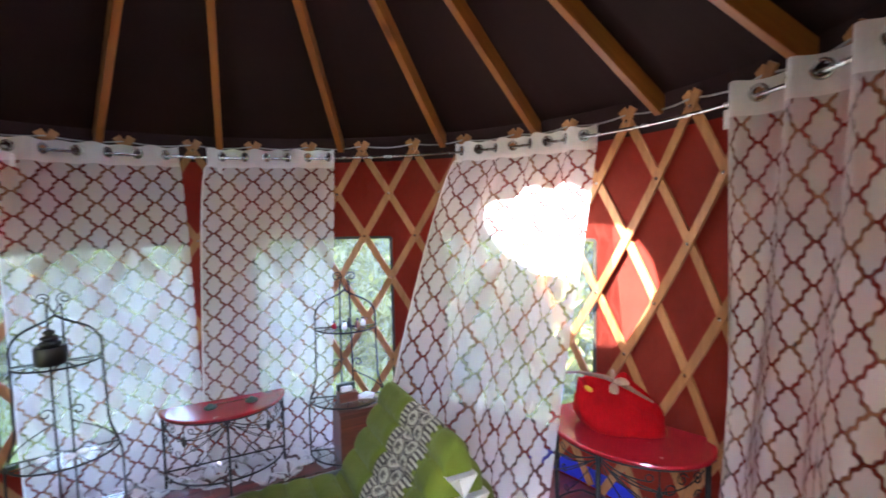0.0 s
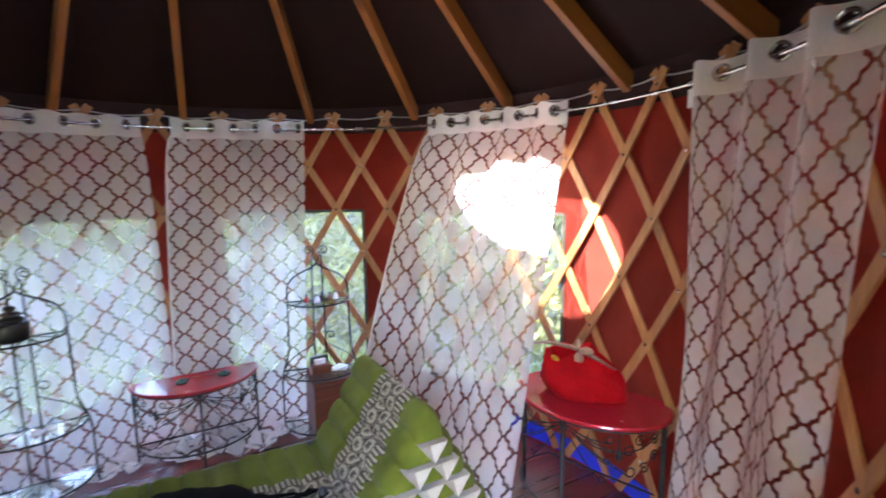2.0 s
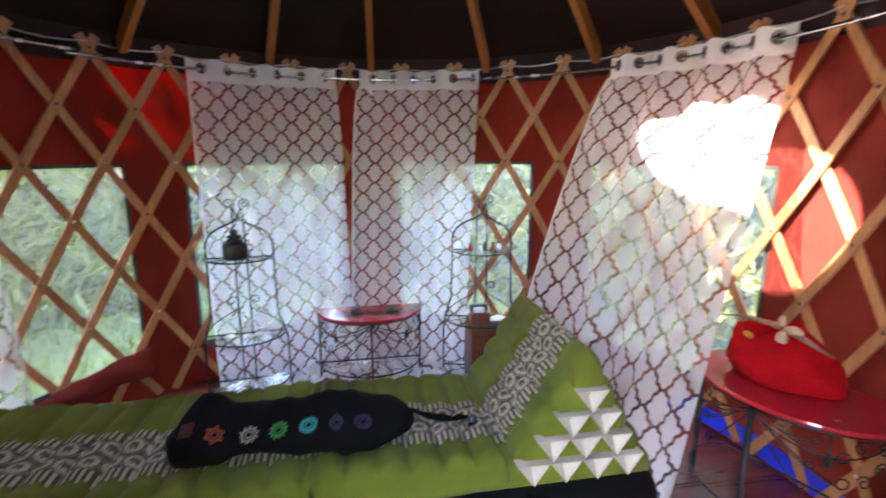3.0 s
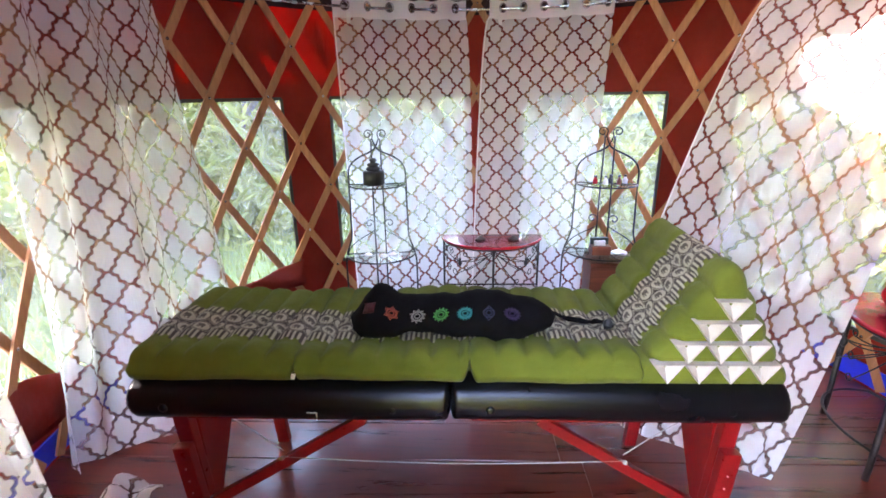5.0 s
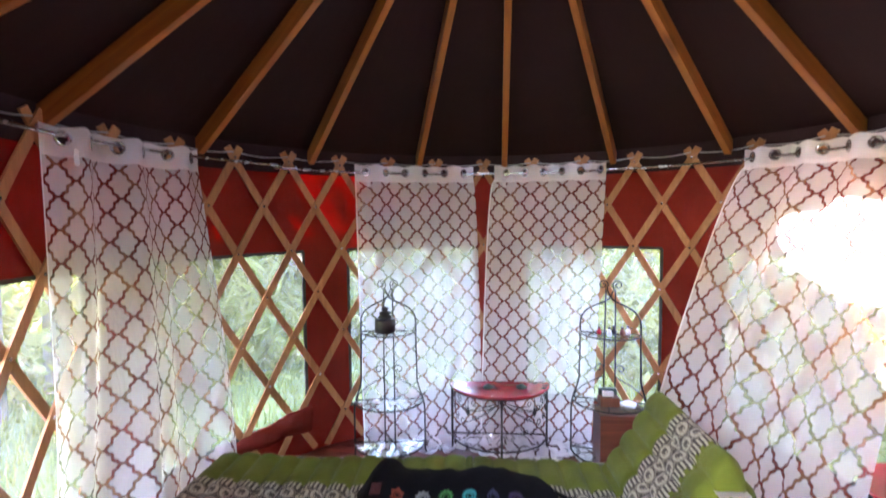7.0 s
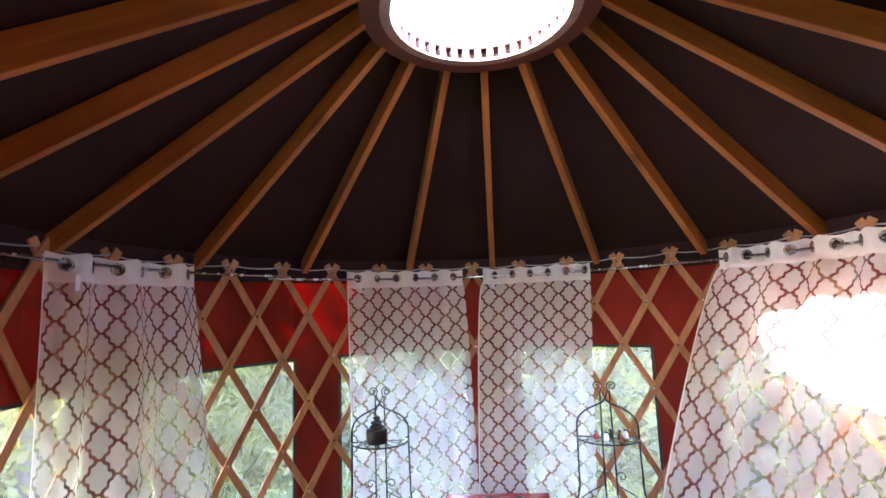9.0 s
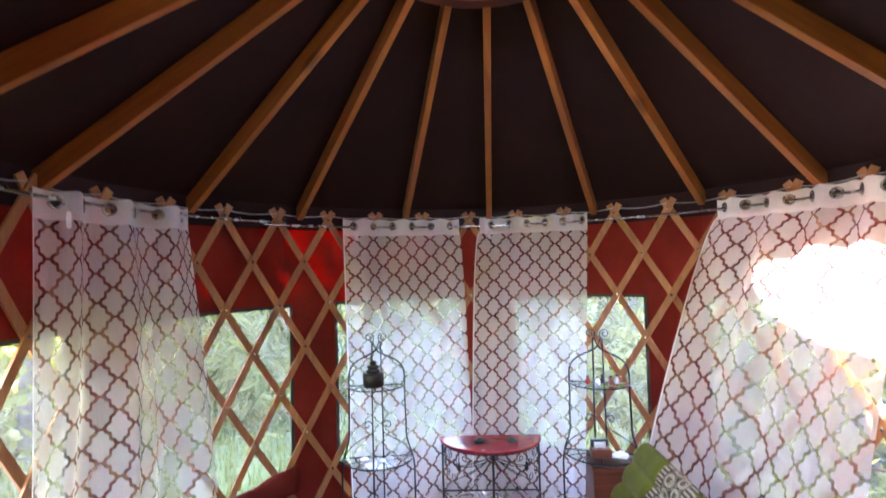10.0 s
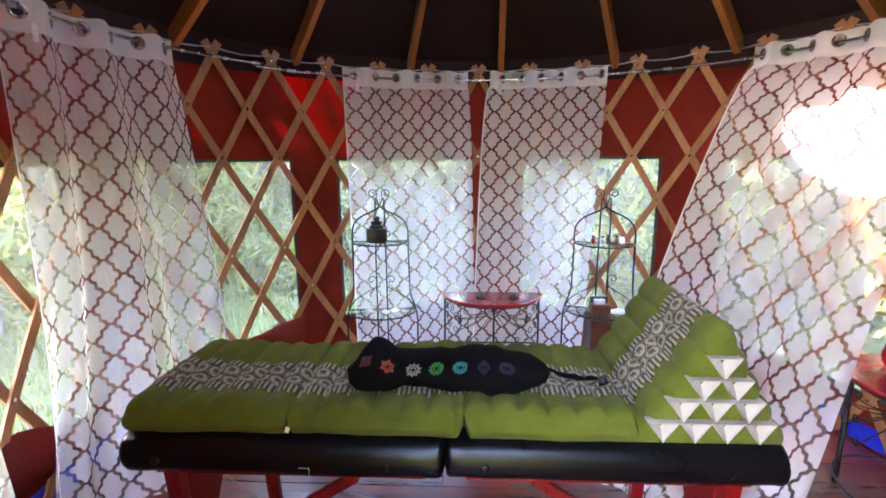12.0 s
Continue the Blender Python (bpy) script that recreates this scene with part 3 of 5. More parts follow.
# ---- curtains ----
def curtain(i0, i1, left, right, nf, amp, label, cloth=1.06, low_amp=0.05, belly=0.0, zb=0.015, seed=0, taper=(1.0, 1.0), phase=0.0, drop=0.0, pool=0.0):
    """A panel on the rod from index i0 to i1; left and right: where its lower corners hang, in plan."""
    rnd = random.Random(seed)
    nu = nf * 40
    span = abs(i1 - i0) * radians(11.25) * RROD
    wide = span * cloth
    top = ZROD + 0.050
    left, right = Vector((*left, 0)), Vector((*right, 0))
    ph = [rnd.uniform(0, 6.28) for _ in range(6)]
    inward = (Vector((CX, CY, 0)) - (left + right) / 2).normalized()
    vs = [0.008 * k for k in range(14)] + [0.104 + (top - zb - 0.104) * (k / 56) for k in range(1, 57)]
    vs += [vs[-1] + 0.02 * k for k in range(1, round(pool / 0.02) + 1)]
    eyes = [(k + 0.5 - phase / math.pi) / (2 * nf) for k in range(-1, 2 * nf + 2)]
    eyes = [u for u in eyes if 0.02 < u < 0.98]
    verts, faces, uvs = [], [], []
    for dz in vs:
        v, over = min(1.0, dz / (top - zb)), max(0.0, dz - top + zb)
        for i in range(nu + 1):
            u = i / nu
            a = ang(i0 + (i1 - i0) * u)
            pt = polar(a, RROD + amp * math.cos(2 * math.pi * nf * u + phase), 0)
            pb = left.lerp(right, u)
            e = max(0.0, (v - 0.05) / 0.95)
            soft = math.sin(2 * math.pi * (nf * 0.62) * u + ph[0] + 1.2 * v) + 0.5 * math.sin(2 * math.pi * (nf * 1.4) * u + ph[1] - v)
            soft += 0.25 * math.sin(2 * math.pi * nf * 2.3 * u + ph[3] + 3 * v)
            base = pt.lerp(pb, e ** (taper[0] + (taper[1] - taper[0]) * u))
            base += inward * (low_amp * soft * e + belly * math.sin(math.pi * min(1, e)) + 0.008 * math.sin(9 * v + 7 * u + ph[2]) * e)
            sag = 0.006 * math.cos(4 * math.pi * nf * u + 2 * phase) * max(0, 1 - dz / 0.3)
            base += inward * over * (0.75 + 0.35 * math.sin(5 * u + ph[5])) + Vector((0.05 * math.sin(22 * over + 6 * u), 0.05 * math.cos(17 * over + 9 * u), 0)) * min(1, over / 0.1)
            z = top - (dz - over) + sag + drop * (u - 0.5) * v + 0.010 * math.sin(5 * u + ph[4]) * v
            z += min(1, over / 0.08) * (0.05 * abs(math.sin(13 * u + 21 * over + ph[0])) + 0.025 * math.sin(31 * u - 14 * over))
            verts.append((base.x, base.y, max(0.006, z)))
            uvs.append((u * wide, 0.02 - dz))
    for j in range(len(vs) - 1):
        for i in range(nu):
            um, zm = (i + 0.5) / nu, (vs[j] + vs[j + 1]) / 2
            if zm < 0.09 and any(math.hypot((um - q) * math.hypot(span, amp * 2 * math.pi * nf), zm - 0.050) < 0.0245 for q in eyes):
                continue
            k = j * (nu + 1) + i
            faces.append((k, k + 1, k + nu + 2, k + nu + 1))
    th = thing("curtain", label, "curtain", "sheer trellis curtains")
    raw("panel", verts, faces, M_VOILE, th, smooth=True, uvs=uvs)
    for u in eyes:
        a = ang(i0 + (i1 - i0) * u)
        along = Vector((math.sin(radians(a)), -math.cos(radians(a)), 0)) * span
        along -= Vector((math.cos(radians(a)), math.sin(radians(a)), 0)) * amp * 2 * math.pi * nf * math.sin(2 * math.pi * nf * u + phase)
        along.normalize()
        side = Vector((0, 0, 1)).cross(along)
        bm = bmesh.new()
        tube(bm, [(0.0265 * math.cos(t), 0, 0.0265 * math.sin(t)) for t in (2 * math.pi * s / 22 for s in range(22))], 0.0068, 6, True)
        g = part("grommet", bm, M_STEEL, th, smooth=True)
        g.matrix_world = Matrix.Translation(polar(a, RROD, ZROD)) @ Matrix((along, side, (0, 0, 1))).transposed().to_4x4()
    a = ang(i0 + (i1 - i0) * 0.09)
    bm = bmesh.new()
    box(bm, (-0.014, -0.002, -0.07), (0.014, 0.0, 0.0), 0.0005)
    t = part("tag", bm, M_TAG, th, "small white sewn tag")
    t.matrix_world = Matrix.Translation(polar(a, RROD - amp - 0.012, ZROD - 0.045)) @ Matrix.Rotation(radians(a + 90), 4, "Z")
    return th


def on_wall(i, r):
    p = polar(ang(i), r, 0)
    return (p.x, p.y)


curtain(2.27, 4.78, on_wall(2.2, R - 0.20), on_wall(4.92, R - 0.27), 3, 0.030, "sheer white trellis curtain hanging flat beside the iron shelf", low_amp=0.016, seed=1, taper=(1.0, 0.55), pool=0.36)
curtain(5.22, 7.52, on_wall(4.86, R - 0.28), on_wall(7.35, R - 0.24), 3, 0.030, "sheer white trellis curtain hanging behind the half-moon table", low_amp=0.016, seed=2, taper=(0.42, 1.0), phase=2.6, pool=0.36)
curtain(-3.05, -0.70, (-1.60, 0.43), (-1.08, 0.97), 3, 0.040, "sheer white trellis curtain drawn together and blown inward at its foot", cloth=1.56, low_amp=0.055, belly=0.03, seed=3, zb=0.03, drop=0.06)
curtain(9.88, 12.57, (0.64, 0.82), (1.24, 0.45), 4, 0.034, "sheer white trellis curtain blown slantwise to the table foot", cloth=1.22, low_amp=0.022, seed=4, zb=0.02, taper=(0.74, 1.0))
curtain(14.72, 17.05, on_wall(14.80, R - 0.11), on_wall(16.85, R - 0.13), 3, 0.050, "sheer white trellis curtain gathered in deep folds", cloth=1.95, low_amp=0.05, seed=5, phase=1.2)
curtain(-6.9, -5.0, (-1.33, -0.34), (-1.43, 0.27), 3, 0.040, "sheer white trellis curtain trailing on the floor", cloth=1.4, low_amp=0.045, belly=0.015, seed=6, pool=0.30)


# ---- massage table ----
PAD0, PAD1 = 0.606, 0.730
table = thing("massage_table", "folding massage table with black vinyl pads and red wooden legs", "massage table")


def soft_box(x0, x1, y0, y1, z0, z1, rad, nx=40, puff=None, end=None):
    """A stuffed slab: a rounded section in y and z drawn out along x, closed and drawn in at both ends."""
    prof = []
    corners = [(y0 + rad, z0 + rad, 180), (y1 - rad, z0 + rad, 270), (y1 - rad, z1 - rad, 0), (y0 + rad, z1 - rad, 90)]
    for cy, cz, a0 in corners:
        for s in range(5):
            a = radians(a0 + 90 * s / 4)
            prof.append((cy + rad * math.cos(a), cz + rad * math.sin(a)))
    dense = []
    for (ya, za), (yb, zb) in zip(prof, prof[1:] + prof[:1]):
        k = max(1, round(math.hypot(yb - ya, zb - za) / 0.014))
        dense += [(ya + (yb - ya) * s / k, za + (zb - za) * s / k) for s in range(k)]
    cy, cz = (y0 + y1) / 2, (z0 + z1) / 2
    verts, faces, uvs = [], [], []
    for i in range(nx + 1):
        t = i / nx
        t = t - 0.11 * math.sin(2 * math.pi * t) / 1.0 if nx > 40 else t
        x = x0 + (x1 - x0) * t
        re = end or rad
        edge = min(x - x0, x1 - x)
        inset = re * (1 - math.sqrt(max(0, 1 - (1 - min(1, edge / re)) ** 2)))
        for y, z in dense:
            yy = y - math.copysign(min(inset, abs(y - cy)), y - cy)
            zz = z - math.copysign(min(inset, abs(z - cz)), z - cz)
            if puff:
                yy, zz = puff(x, yy, zz, cy, cz)
            verts.append((x, yy, zz))
            uvs.append((x, y - y0))
    n = len(dense)
    for i in range(nx):
        for j in range(n):
            faces.append((i * n + j, i * n + (j + 1) % n, (i + 1) * n + (j + 1) % n, (i + 1) * n + j))
    faces.append(tuple(range(n))[::-1])
    faces.append(tuple(range(nx * n, nx * n + n)))
    return verts, faces, uvs


def vinyl_puff(x, y, z, cy, cz):
    edge = min(abs(x + 0.922), abs(x), abs(x - 0.925))
    d = 0.004 * math.sin(5.1 * x + 1.0) * math.sin(9 * y) + (0.006 if z > cz else 0) * math.sin(math.pi * min(1, max(0, y / 0.7)))
    d += 0.003 * math.sin(31 * x + 14 * y) * math.exp(-edge / 0.08)                     # gathers near the sewn ends
    return y + 0.003 * math.sin(7 * x) + 0.0035 * math.sin(46 * x + 40 * z) * math.exp(-edge / 0.05), z + d


for xa, xb in ((-0.922, -0.0006), (0.0006, 0.925)):
    v, f, u = soft_box(xa, xb, -0.010, 0.70, PAD0, PAD1, 0.056, 64, vinyl_puff, 0.018)
    pad = raw("pad", v, f, M_VINYL, table, "worn black vinyl pad", True)
    bm = bmesh.new()
    box(bm, (xa + 0.06, 0.06, PAD0 - 0.03), (xb - 0.06, 0.64, PAD0 + 0.013), 0.004)
    part("deck_frame", bm, M_REDWOOD, table)
    for xs in (xa + 0.11, xb - 0.16):
        bm = bmesh.new()
        lathe(bm, [(0.013, 0.0), (0.013, 0.004), (0.008, 0.007)], 14)
        grom = part("pad_button", bm, M_VINYL, pad, smooth=True)
        grom.matrix_world = Matrix.Translation((xs, -0.0065, PAD0 + 0.058)) @ Matrix.Rotation(radians(90), 4, "X")
bm = bmesh.new()
box(bm, (-0.402, -0.0135, 0.6545), (-0.374, -0.0115, 0.6560))
box(bm, (-0.3745, -0.0135, 0.632), (-0.3725, -0.0115, 0.6555))
part("scuff", bm, M_TAG, table, "pale scuff in the vinyl edge")
for sx in (-1, 1):
    for y in (0.075, 0.625):
        m = Matrix.Translation((sx * 0.775, y, 0)) @ Matrix.Rotation(math.atan(0.07) * sx, 4, "Y")
        bm = bmesh.new()
        box(bm, (-0.024, -0.018, 0.28), (0.024, 0.018, 0.61), 0.004, m)
        part("upper_leg", bm, M_REDWOOD, table)
        bm = bmesh.new()
        off = -0.038 if y < 0.3 else 0.038
        box(bm, (-0.026, off - 0.017, 0.0), (0.026, off + 0.017, 0.50), 0.004, m)
        low = part("lower_leg", bm, M_REDWOOD, table)
        for k in range(6):
            bm = bmesh.new()
            lathe(bm, [(0.0030, -0.002), (0.0030, 0.002)], 8)
            hole = part("peg_hole", bm, M_BRASS, low)
            hole.matrix_world = m @ Matrix.Translation((0, off + (-0.0175 if y < 0.3 else 0.0175), 0.20 + 0.045 * k)) @ Matrix.Rotation(radians(90), 4, "X")
        bm = bmesh.new()
        lathe(bm, [(0.016, 0), (0.016, 0.012), (0.006, 0.02)], 12)
        kn = part("wing_knob", bm, M_REDWOOD, table)
        kn.matrix_world = m @ Matrix.Translation((0, off + (-0.018 if y < 0.3 else 0.018), 0.17)) @ Matrix.Rotation(radians(90 if y < 0.3 else -90), 4, "X")
        bm = bmesh.new()
        p, q = Vector((sx * 0.795, y, 0.235)), Vector((sx * 0.26, y, PAD0 - 0.032))
        d = q - p
        mm = Matrix.Translation(p) @ d.to_track_quat("X", "Z").to_matrix().to_4x4()
        box(bm, (0, -0.011, -0.016), (d.length, 0.011, 0.016), 0.003, mm)
        part("brace", bm, M_REDWOOD, table)
    # arched end panel between the legs
    bm = bmesh.new()
    cols = [(0.095, 0.19), (0.135, 0.20), (0.35, 0.53), (0.565, 0.20), (0.605, 0.19)]
    sides = [[[bm.verts.new((sx * 0.790 + dx, y, z)) for z in (lo, PAD0 - 0.03)] for y, lo in cols] for dx in (-0.008, 0.008)]
    for a, b in zip(range(4), range(1, 5)):
        for sd in sides:
            bm.faces.new((sd[a][0], sd[b][0], sd[b][1], sd[a][1]))
        for k in (0, 1):
            bm.faces.new((sides[0][a][k], sides[0][b][k], sides[1][b][k], sides[1][a][k]))
    for a in (0, 4):
        bm.faces.new((sides[0][a][0], sides[0][a][1], sides[1][a][1], sides[1][a][0]))
    part("end_panel", bm, M_REDWOOD, table)
    bm = bmesh.new()
    tube(bm, [(sx * 0.70, 0.09, PAD0 - 0.03), (sx * 0.60, 0.09, 0.50), (sx * 0.525, 0.088, 0.437)], 0.0017, 6)
    part("cord", bm, M_ROPE, table, "thin white cord")
    bm = bmesh.new()
    bmesh.ops.create_icosphere(bm, subdivisions=2, radius=0.008, matrix=Matrix.Translation((sx * 0.522, 0.06, 0.434)))
    part("cord_knot", bm, M_ROPE, table, smooth=True)
bm = bmesh.new()
tube(bm, [(-0.525 + 1.05 * s / 16, 0.065, 0.436 - 0.018 * math.sin(math.pi * s / 16)) for s in range(17)], 0.0017, 6)
part("cord", bm, M_ROPE, table, "thin white cord")

# ---- green folding mattress with its wedge ----
MB, MT, MY0, MY1 = PAD1 - 0.002, 0.818, 0.015, 0.525
mattress = thing("triangle_mattress", "green folding triangle cushion mattress with cream brocade band", "mattress", at=(0, 0, 0))


def quilt(step, x_start):
    """Stuffed channels across the section, tied down along both edges of the band and on its middle line."""
    def f(x, y, z, cy, cz):
        ch = abs(math.sin(math.pi * (x - x_start) / step)) ** 0.5
        tie = min(abs(y - q) for q in (MY0 + 0.095, MY0 + 0.205, MY0 + 0.312, MY1 + 0.05))
        puff = ch * (0.68 + 0.32 * min(1.0, tie / 0.035) ** 0.6)
        rim = min(1.0, max(0.0, (y - MY0) / 0.034), max(0.0, (MY1 + 0.012 - y) / 0.06))                     # channels die out on the boxed front edge
        if z > cz + 0.01:
            z += (0.024 * puff - 0.016) * (0.12 + 0.88 * rim) + 0.006 * math.sin(6 * x + 3 * y) + 0.004 * math.sin(17 * x - 9 * y)
        elif y < cy:
            y -= 0.003 * ch - 0.002 + 0.005 * math.sin(4 * x) + 0.014 * (1 - ((z - cz) / 0.045) ** 2) + 0.0025 * math.sin(23 * x + 60 * z)
        notch = max(0.0, 1 - abs(x - 0.0535) / 0.022) if y < MY0 + 0.06 else 0.0
        corner = max(0.0, 1 - abs(x + 0.437) / 0.012) if y < MY0 + 0.06 else 0.0
        z += (0.040 * notch ** 1.6 + 0.012 * corner) * max(0.0, min(1.0, (MT - z) / 0.05))
        y += 0.016 * notch ** 2 + 0.008 * corner ** 2
        return y, z
    return f


for xa, xb in ((-0.905, -0.4360), (-0.4380, 0.0545), (0.0525, 0.52)):
    v, f, u = soft_box(xa, xb, MY0, MY1, MB, MT, 0.034, 120, quilt(0.0775, xa), 0.012)
    raw("section", v, f, M_BROCADE, mattress, "", True, u)

bm = bmesh.new()
box(bm, (-0.007, -0.004, -0.009), (0.005, -0.0015, 0.009), 0.001, Matrix.Translation((-0.432, MY0 - 0.008, 0.760)) @ Matrix.Rotation(0.3, 4, "Y"))
part("tag", bm, M_TAG, mattress, "small white sewn tag")

# wedge: bulging tiers on both slopes, drawn from front to back
AP, BL, BR = Vector((0.722, 1.078)), Vector((0.495, MB)), Vector((0.918, MB))
prof = []
for s in range(61):                      # up the patterned slope
    t = s / 60
    p = BL.lerp(AP, t)
    nrm = Vector((-(AP - BL).y, (AP - BL).x)).normalized()
    prof.append(p + nrm * (0.017 * abs(math.sin(math.pi * 5 * t)) ** 0.55 - 0.002))
for s in range(1, 61):                   # down the far slope
    t = s / 60
    p = AP.lerp(BR, t)
    nrm = Vector((-(BR - AP).y, (BR - AP).x)).normalized()
    prof.append(p + nrm * (0.017 * abs(math.sin(math.pi * 5 * t)) ** 0.55 - 0.002))
verts, faces, uvs = [], [], []
ny, cen = 64, Vector((0.715, 0.84))
dist = [0.0]
for a, b in zip(prof, prof[1:]):
    dist.append(dist[-1] + (b - a).length)
for j in range(ny + 1):
    t = j / ny
    y = MY0 + (MY1 + 0.01 - MY0) * t
    edge = min(t, 1 - t) * (MY1 - MY0)
    pull = 0.026 * (1 - min(1, edge / 0.035)) ** 2
    tie = min(abs(y - q) for q in (MY0 + 0.095, MY0 + 0.205, MY0 + 0.312))
    dent = 0.010 * max(0.0, 1 - tie / 0.022) ** 2
    for k, p in enumerate(prof):
        q = p + (cen - p).normalized() * (pull + dent)
        verts.append((q.x, y, max(q.y, MB)))
        uvs.append((dist[k] + 0.52, y - MY0))
n = len(prof)
for j in range(ny):
    for k in range(n - 1):
        faces.append((j * n + k, j * n + k + 1, (j + 1) * n + k + 1, (j + 1) * n + k))
    faces.append((j * n + n - 1, j * n, (j + 1) * n, (j + 1) * n + n - 1))
faces.append(tuple(range(n))[::-1])
faces.append(tuple(range(ny * n, ny * n + n)))
raw("wedge", verts, faces, M_BROCADE, mattress, "triangular green back wedge with brocade band", True, uvs)

# cream gussets on the wedge's end: rows of 1, 2, 3 and 4
gus = None
for row in range(4):
    for k in range(row + 1):
        x = 0.720 + (k - row / 2) * 0.083 - 0.006 * row
        ztop = 0.990 - row * 0.0605
        if gus is None:
            w, h = 0.0415, 0.0575
            outer = [(-w, 0, 0), (w, 0, 0), (0.002, 0, -h)]
            verts = []
            for sc, dy in ((1.0, 0.012), (1.0, -0.020), (0.955, -0.0225), (0.90, -0.0185)):
                c = Vector((0, 0, -h * 0.36))
                verts += [c + (Vector(o) - c) * sc + Vector((0, dy, -0.004 if sc < 0.8 else 0)) for o in outer]
            verts.append(Vector((0.0, 0.004, -h * 0.24)))
            faces = []
            for lev in range(3):
                for j in range(3):
                    faces.append((lev * 3 + j, lev * 3 + (j + 1) % 3, lev * 3 + 3 + (j + 1) % 3, lev * 3 + 3 + j))
            faces += [(9 + j, 9 + (j + 1) % 3, 12) for j in range(3)]
            gus = raw("gusset", verts, faces, M_CREAM, mattress, "cream cotton gusset")
            o = gus
        else:
            o = new("gusset", gus.data)
            o.parent = mattress
            o["label"] = "cream cotton gusset"
        o.location = (x, MY0 - 0.0005, ztop)

# ---- black embroidered pouch ----
pouch = thing("drawstring_pouch", "long black cloth pouch with seven embroidered coloured rosettes", "pouch")
verts, faces = [], []
nx, nr = 44, 28
X0, X1 = -0.300, 0.312


def pouch_at(t, a):
    x = X0 + (X1 - X0) * t
    fat = (1 - abs(2 * t - 1) ** (10 if t < 0.5 else 4)) ** 0.5
    rz = (0.052 + 0.034 * math.exp(-((t - 0.10) / 0.09) ** 2) + 0.016 * math.exp(-((t - 0.74) / 0.16) ** 2) - 0.010 * math.exp(-((t - 0.33) / 0.12) ** 2)) * fat
    ry = (0.112 + 0.008 * math.sin(9 * t)) * fat
    yc = 0.214 + 0.008 * math.sin(4 * t + 0.4) - 0.012 * t
    zz = math.sin(a)
    wob = 1 + 0.06 * math.sin(11 * t + 2 * a) + 0.05 * math.sin(23 * t - a) + 0.035 * math.sin(41 * t + 3 * a) + 0.02 * math.sin(67 * t - 4 * a)
    return Vector((x + 0.014 * math.sin(a) * (1 - t), yc + ry * math.cos(a) * wob, max(MT + 0.003, MT + 0.035 + rz * zz * wob)))


for i in range(nx + 1):
    for j in range(nr):
        verts.append(pouch_at(0.002 + 0.996 * i / nx, 2 * math.pi * j / nr))
for i in range(nx):
    for j in range(nr):
        faces.append((i * nr + j, i * nr + (j + 1) % nr, (i + 1) * nr + (j + 1) % nr, (i + 1) * nr + j))
faces += [tuple(range(nr))[::-1], tuple(range(nx * nr, nx * nr + nr))]
raw("body", verts, faces, M_BLACKCLOTH, pouch, "", True)
CHAKRA = [(-0.245, (0.13, 0.003, 0.008), 4, "dark red"), (-0.178, (0.62, 0.11, 0.03), 6, "orange"), (-0.102, (0.62, 0.58, 0.48), 10, "cream"),
          (-0.032, (0.06, 0.42, 0.06), 12, "green"), (0.039, (0.03, 0.50, 0.46), 16, "turquoise"), (0.108, (0.008, 0.014, 0.075), 2, "blue"), (0.174, (0.040, 0.008, 0.085), 14, "violet")]
for x, col, petals, word in CHAKRA:
    t = (x - X0) / (X1 - X0)
    a0 = radians(138)
    c = pouch_at(t, a0)
    tu = (pouch_at(t + 0.01, a0) - pouch_at(t - 0.01, a0)).normalized()
    tv = (pouch_at(t, a0 - 0.1) - pouch_at(t, a0 + 0.1)).normalized()
    nrm = tu.cross(tv).normalized()
    if nrm.y > 0:
        nrm = -nrm
    bm = bmesh.new()
    c = c + nrm * 0.0015
    for r, th in ((0.015, 0.0022), (0.008, 0.0018)) + (((0.004, 0.0035), (0.0115, 0.0035)) if petals == 4 else ()):
        tube(bm, [c + r * (math.cos(q) * tu + math.sin(q) * tv) for q in (2 * math.pi * s / 20 for s in range(20))], th, 5, True)
    for s in range(petals):
        q0, q1 = 2 * math.pi * (s + 0.12) / petals, 2 * math.pi * (s + 0.88) / petals
        qm = (q0 + q1) / 2
        tube(bm, [c + 0.0165 * (math.cos(q0) * tu + math.sin(q0) * tv), c + 0.024 * (math.cos(qm) * tu + math.sin(qm) * tv), c + 0.0165 * (math.cos(q1) * tu + math.sin(q1) * tv)], 0.0018, 4)
    part("rosette", bm, plain(word + "_thread", tuple(c * 0.36 for c in col), 0.7, 0, 0.2, 90, 0.3), pouch, word + " embroidered rosette", True)
bm = bmesh.new()
tube(bm, [(0.30, 0.235, MT + 0.035), (0.36, 0.215, MT + 0.012), (0.41, 0.20, MT + 0.010), (0.44, 0.215, MT + 0.012), (0.47, 0.185, MT + 0.018), (0.48, 0.17, MT + 0.016), (0.455, 0.165, MT + 0.011)], 0.0048, 7)
tube(bm, [(0.30, 0.245, MT + 0.03), (0.35, 0.24, MT + 0.010), (0.40, 0.225, MT + 0.009), (0.43, 0.20, MT + 0.010), (0.455, 0.20, MT + 0.014)], 0.0048, 7)
part("drawstring", bm, M_BLACKCLOTH, pouch, "black cord with a toggle", True)
bm = bmesh.new()
bmesh.ops.create_icosphere(bm, subdivisions=2, radius=0.015, matrix=Matrix.Translation((0.468, 0.175, MT + 0.018)) @ Matrix.Diagonal((1, 0.8, 1.2, 1)))
part("toggle", bm, M_POT, pouch, smooth=True)


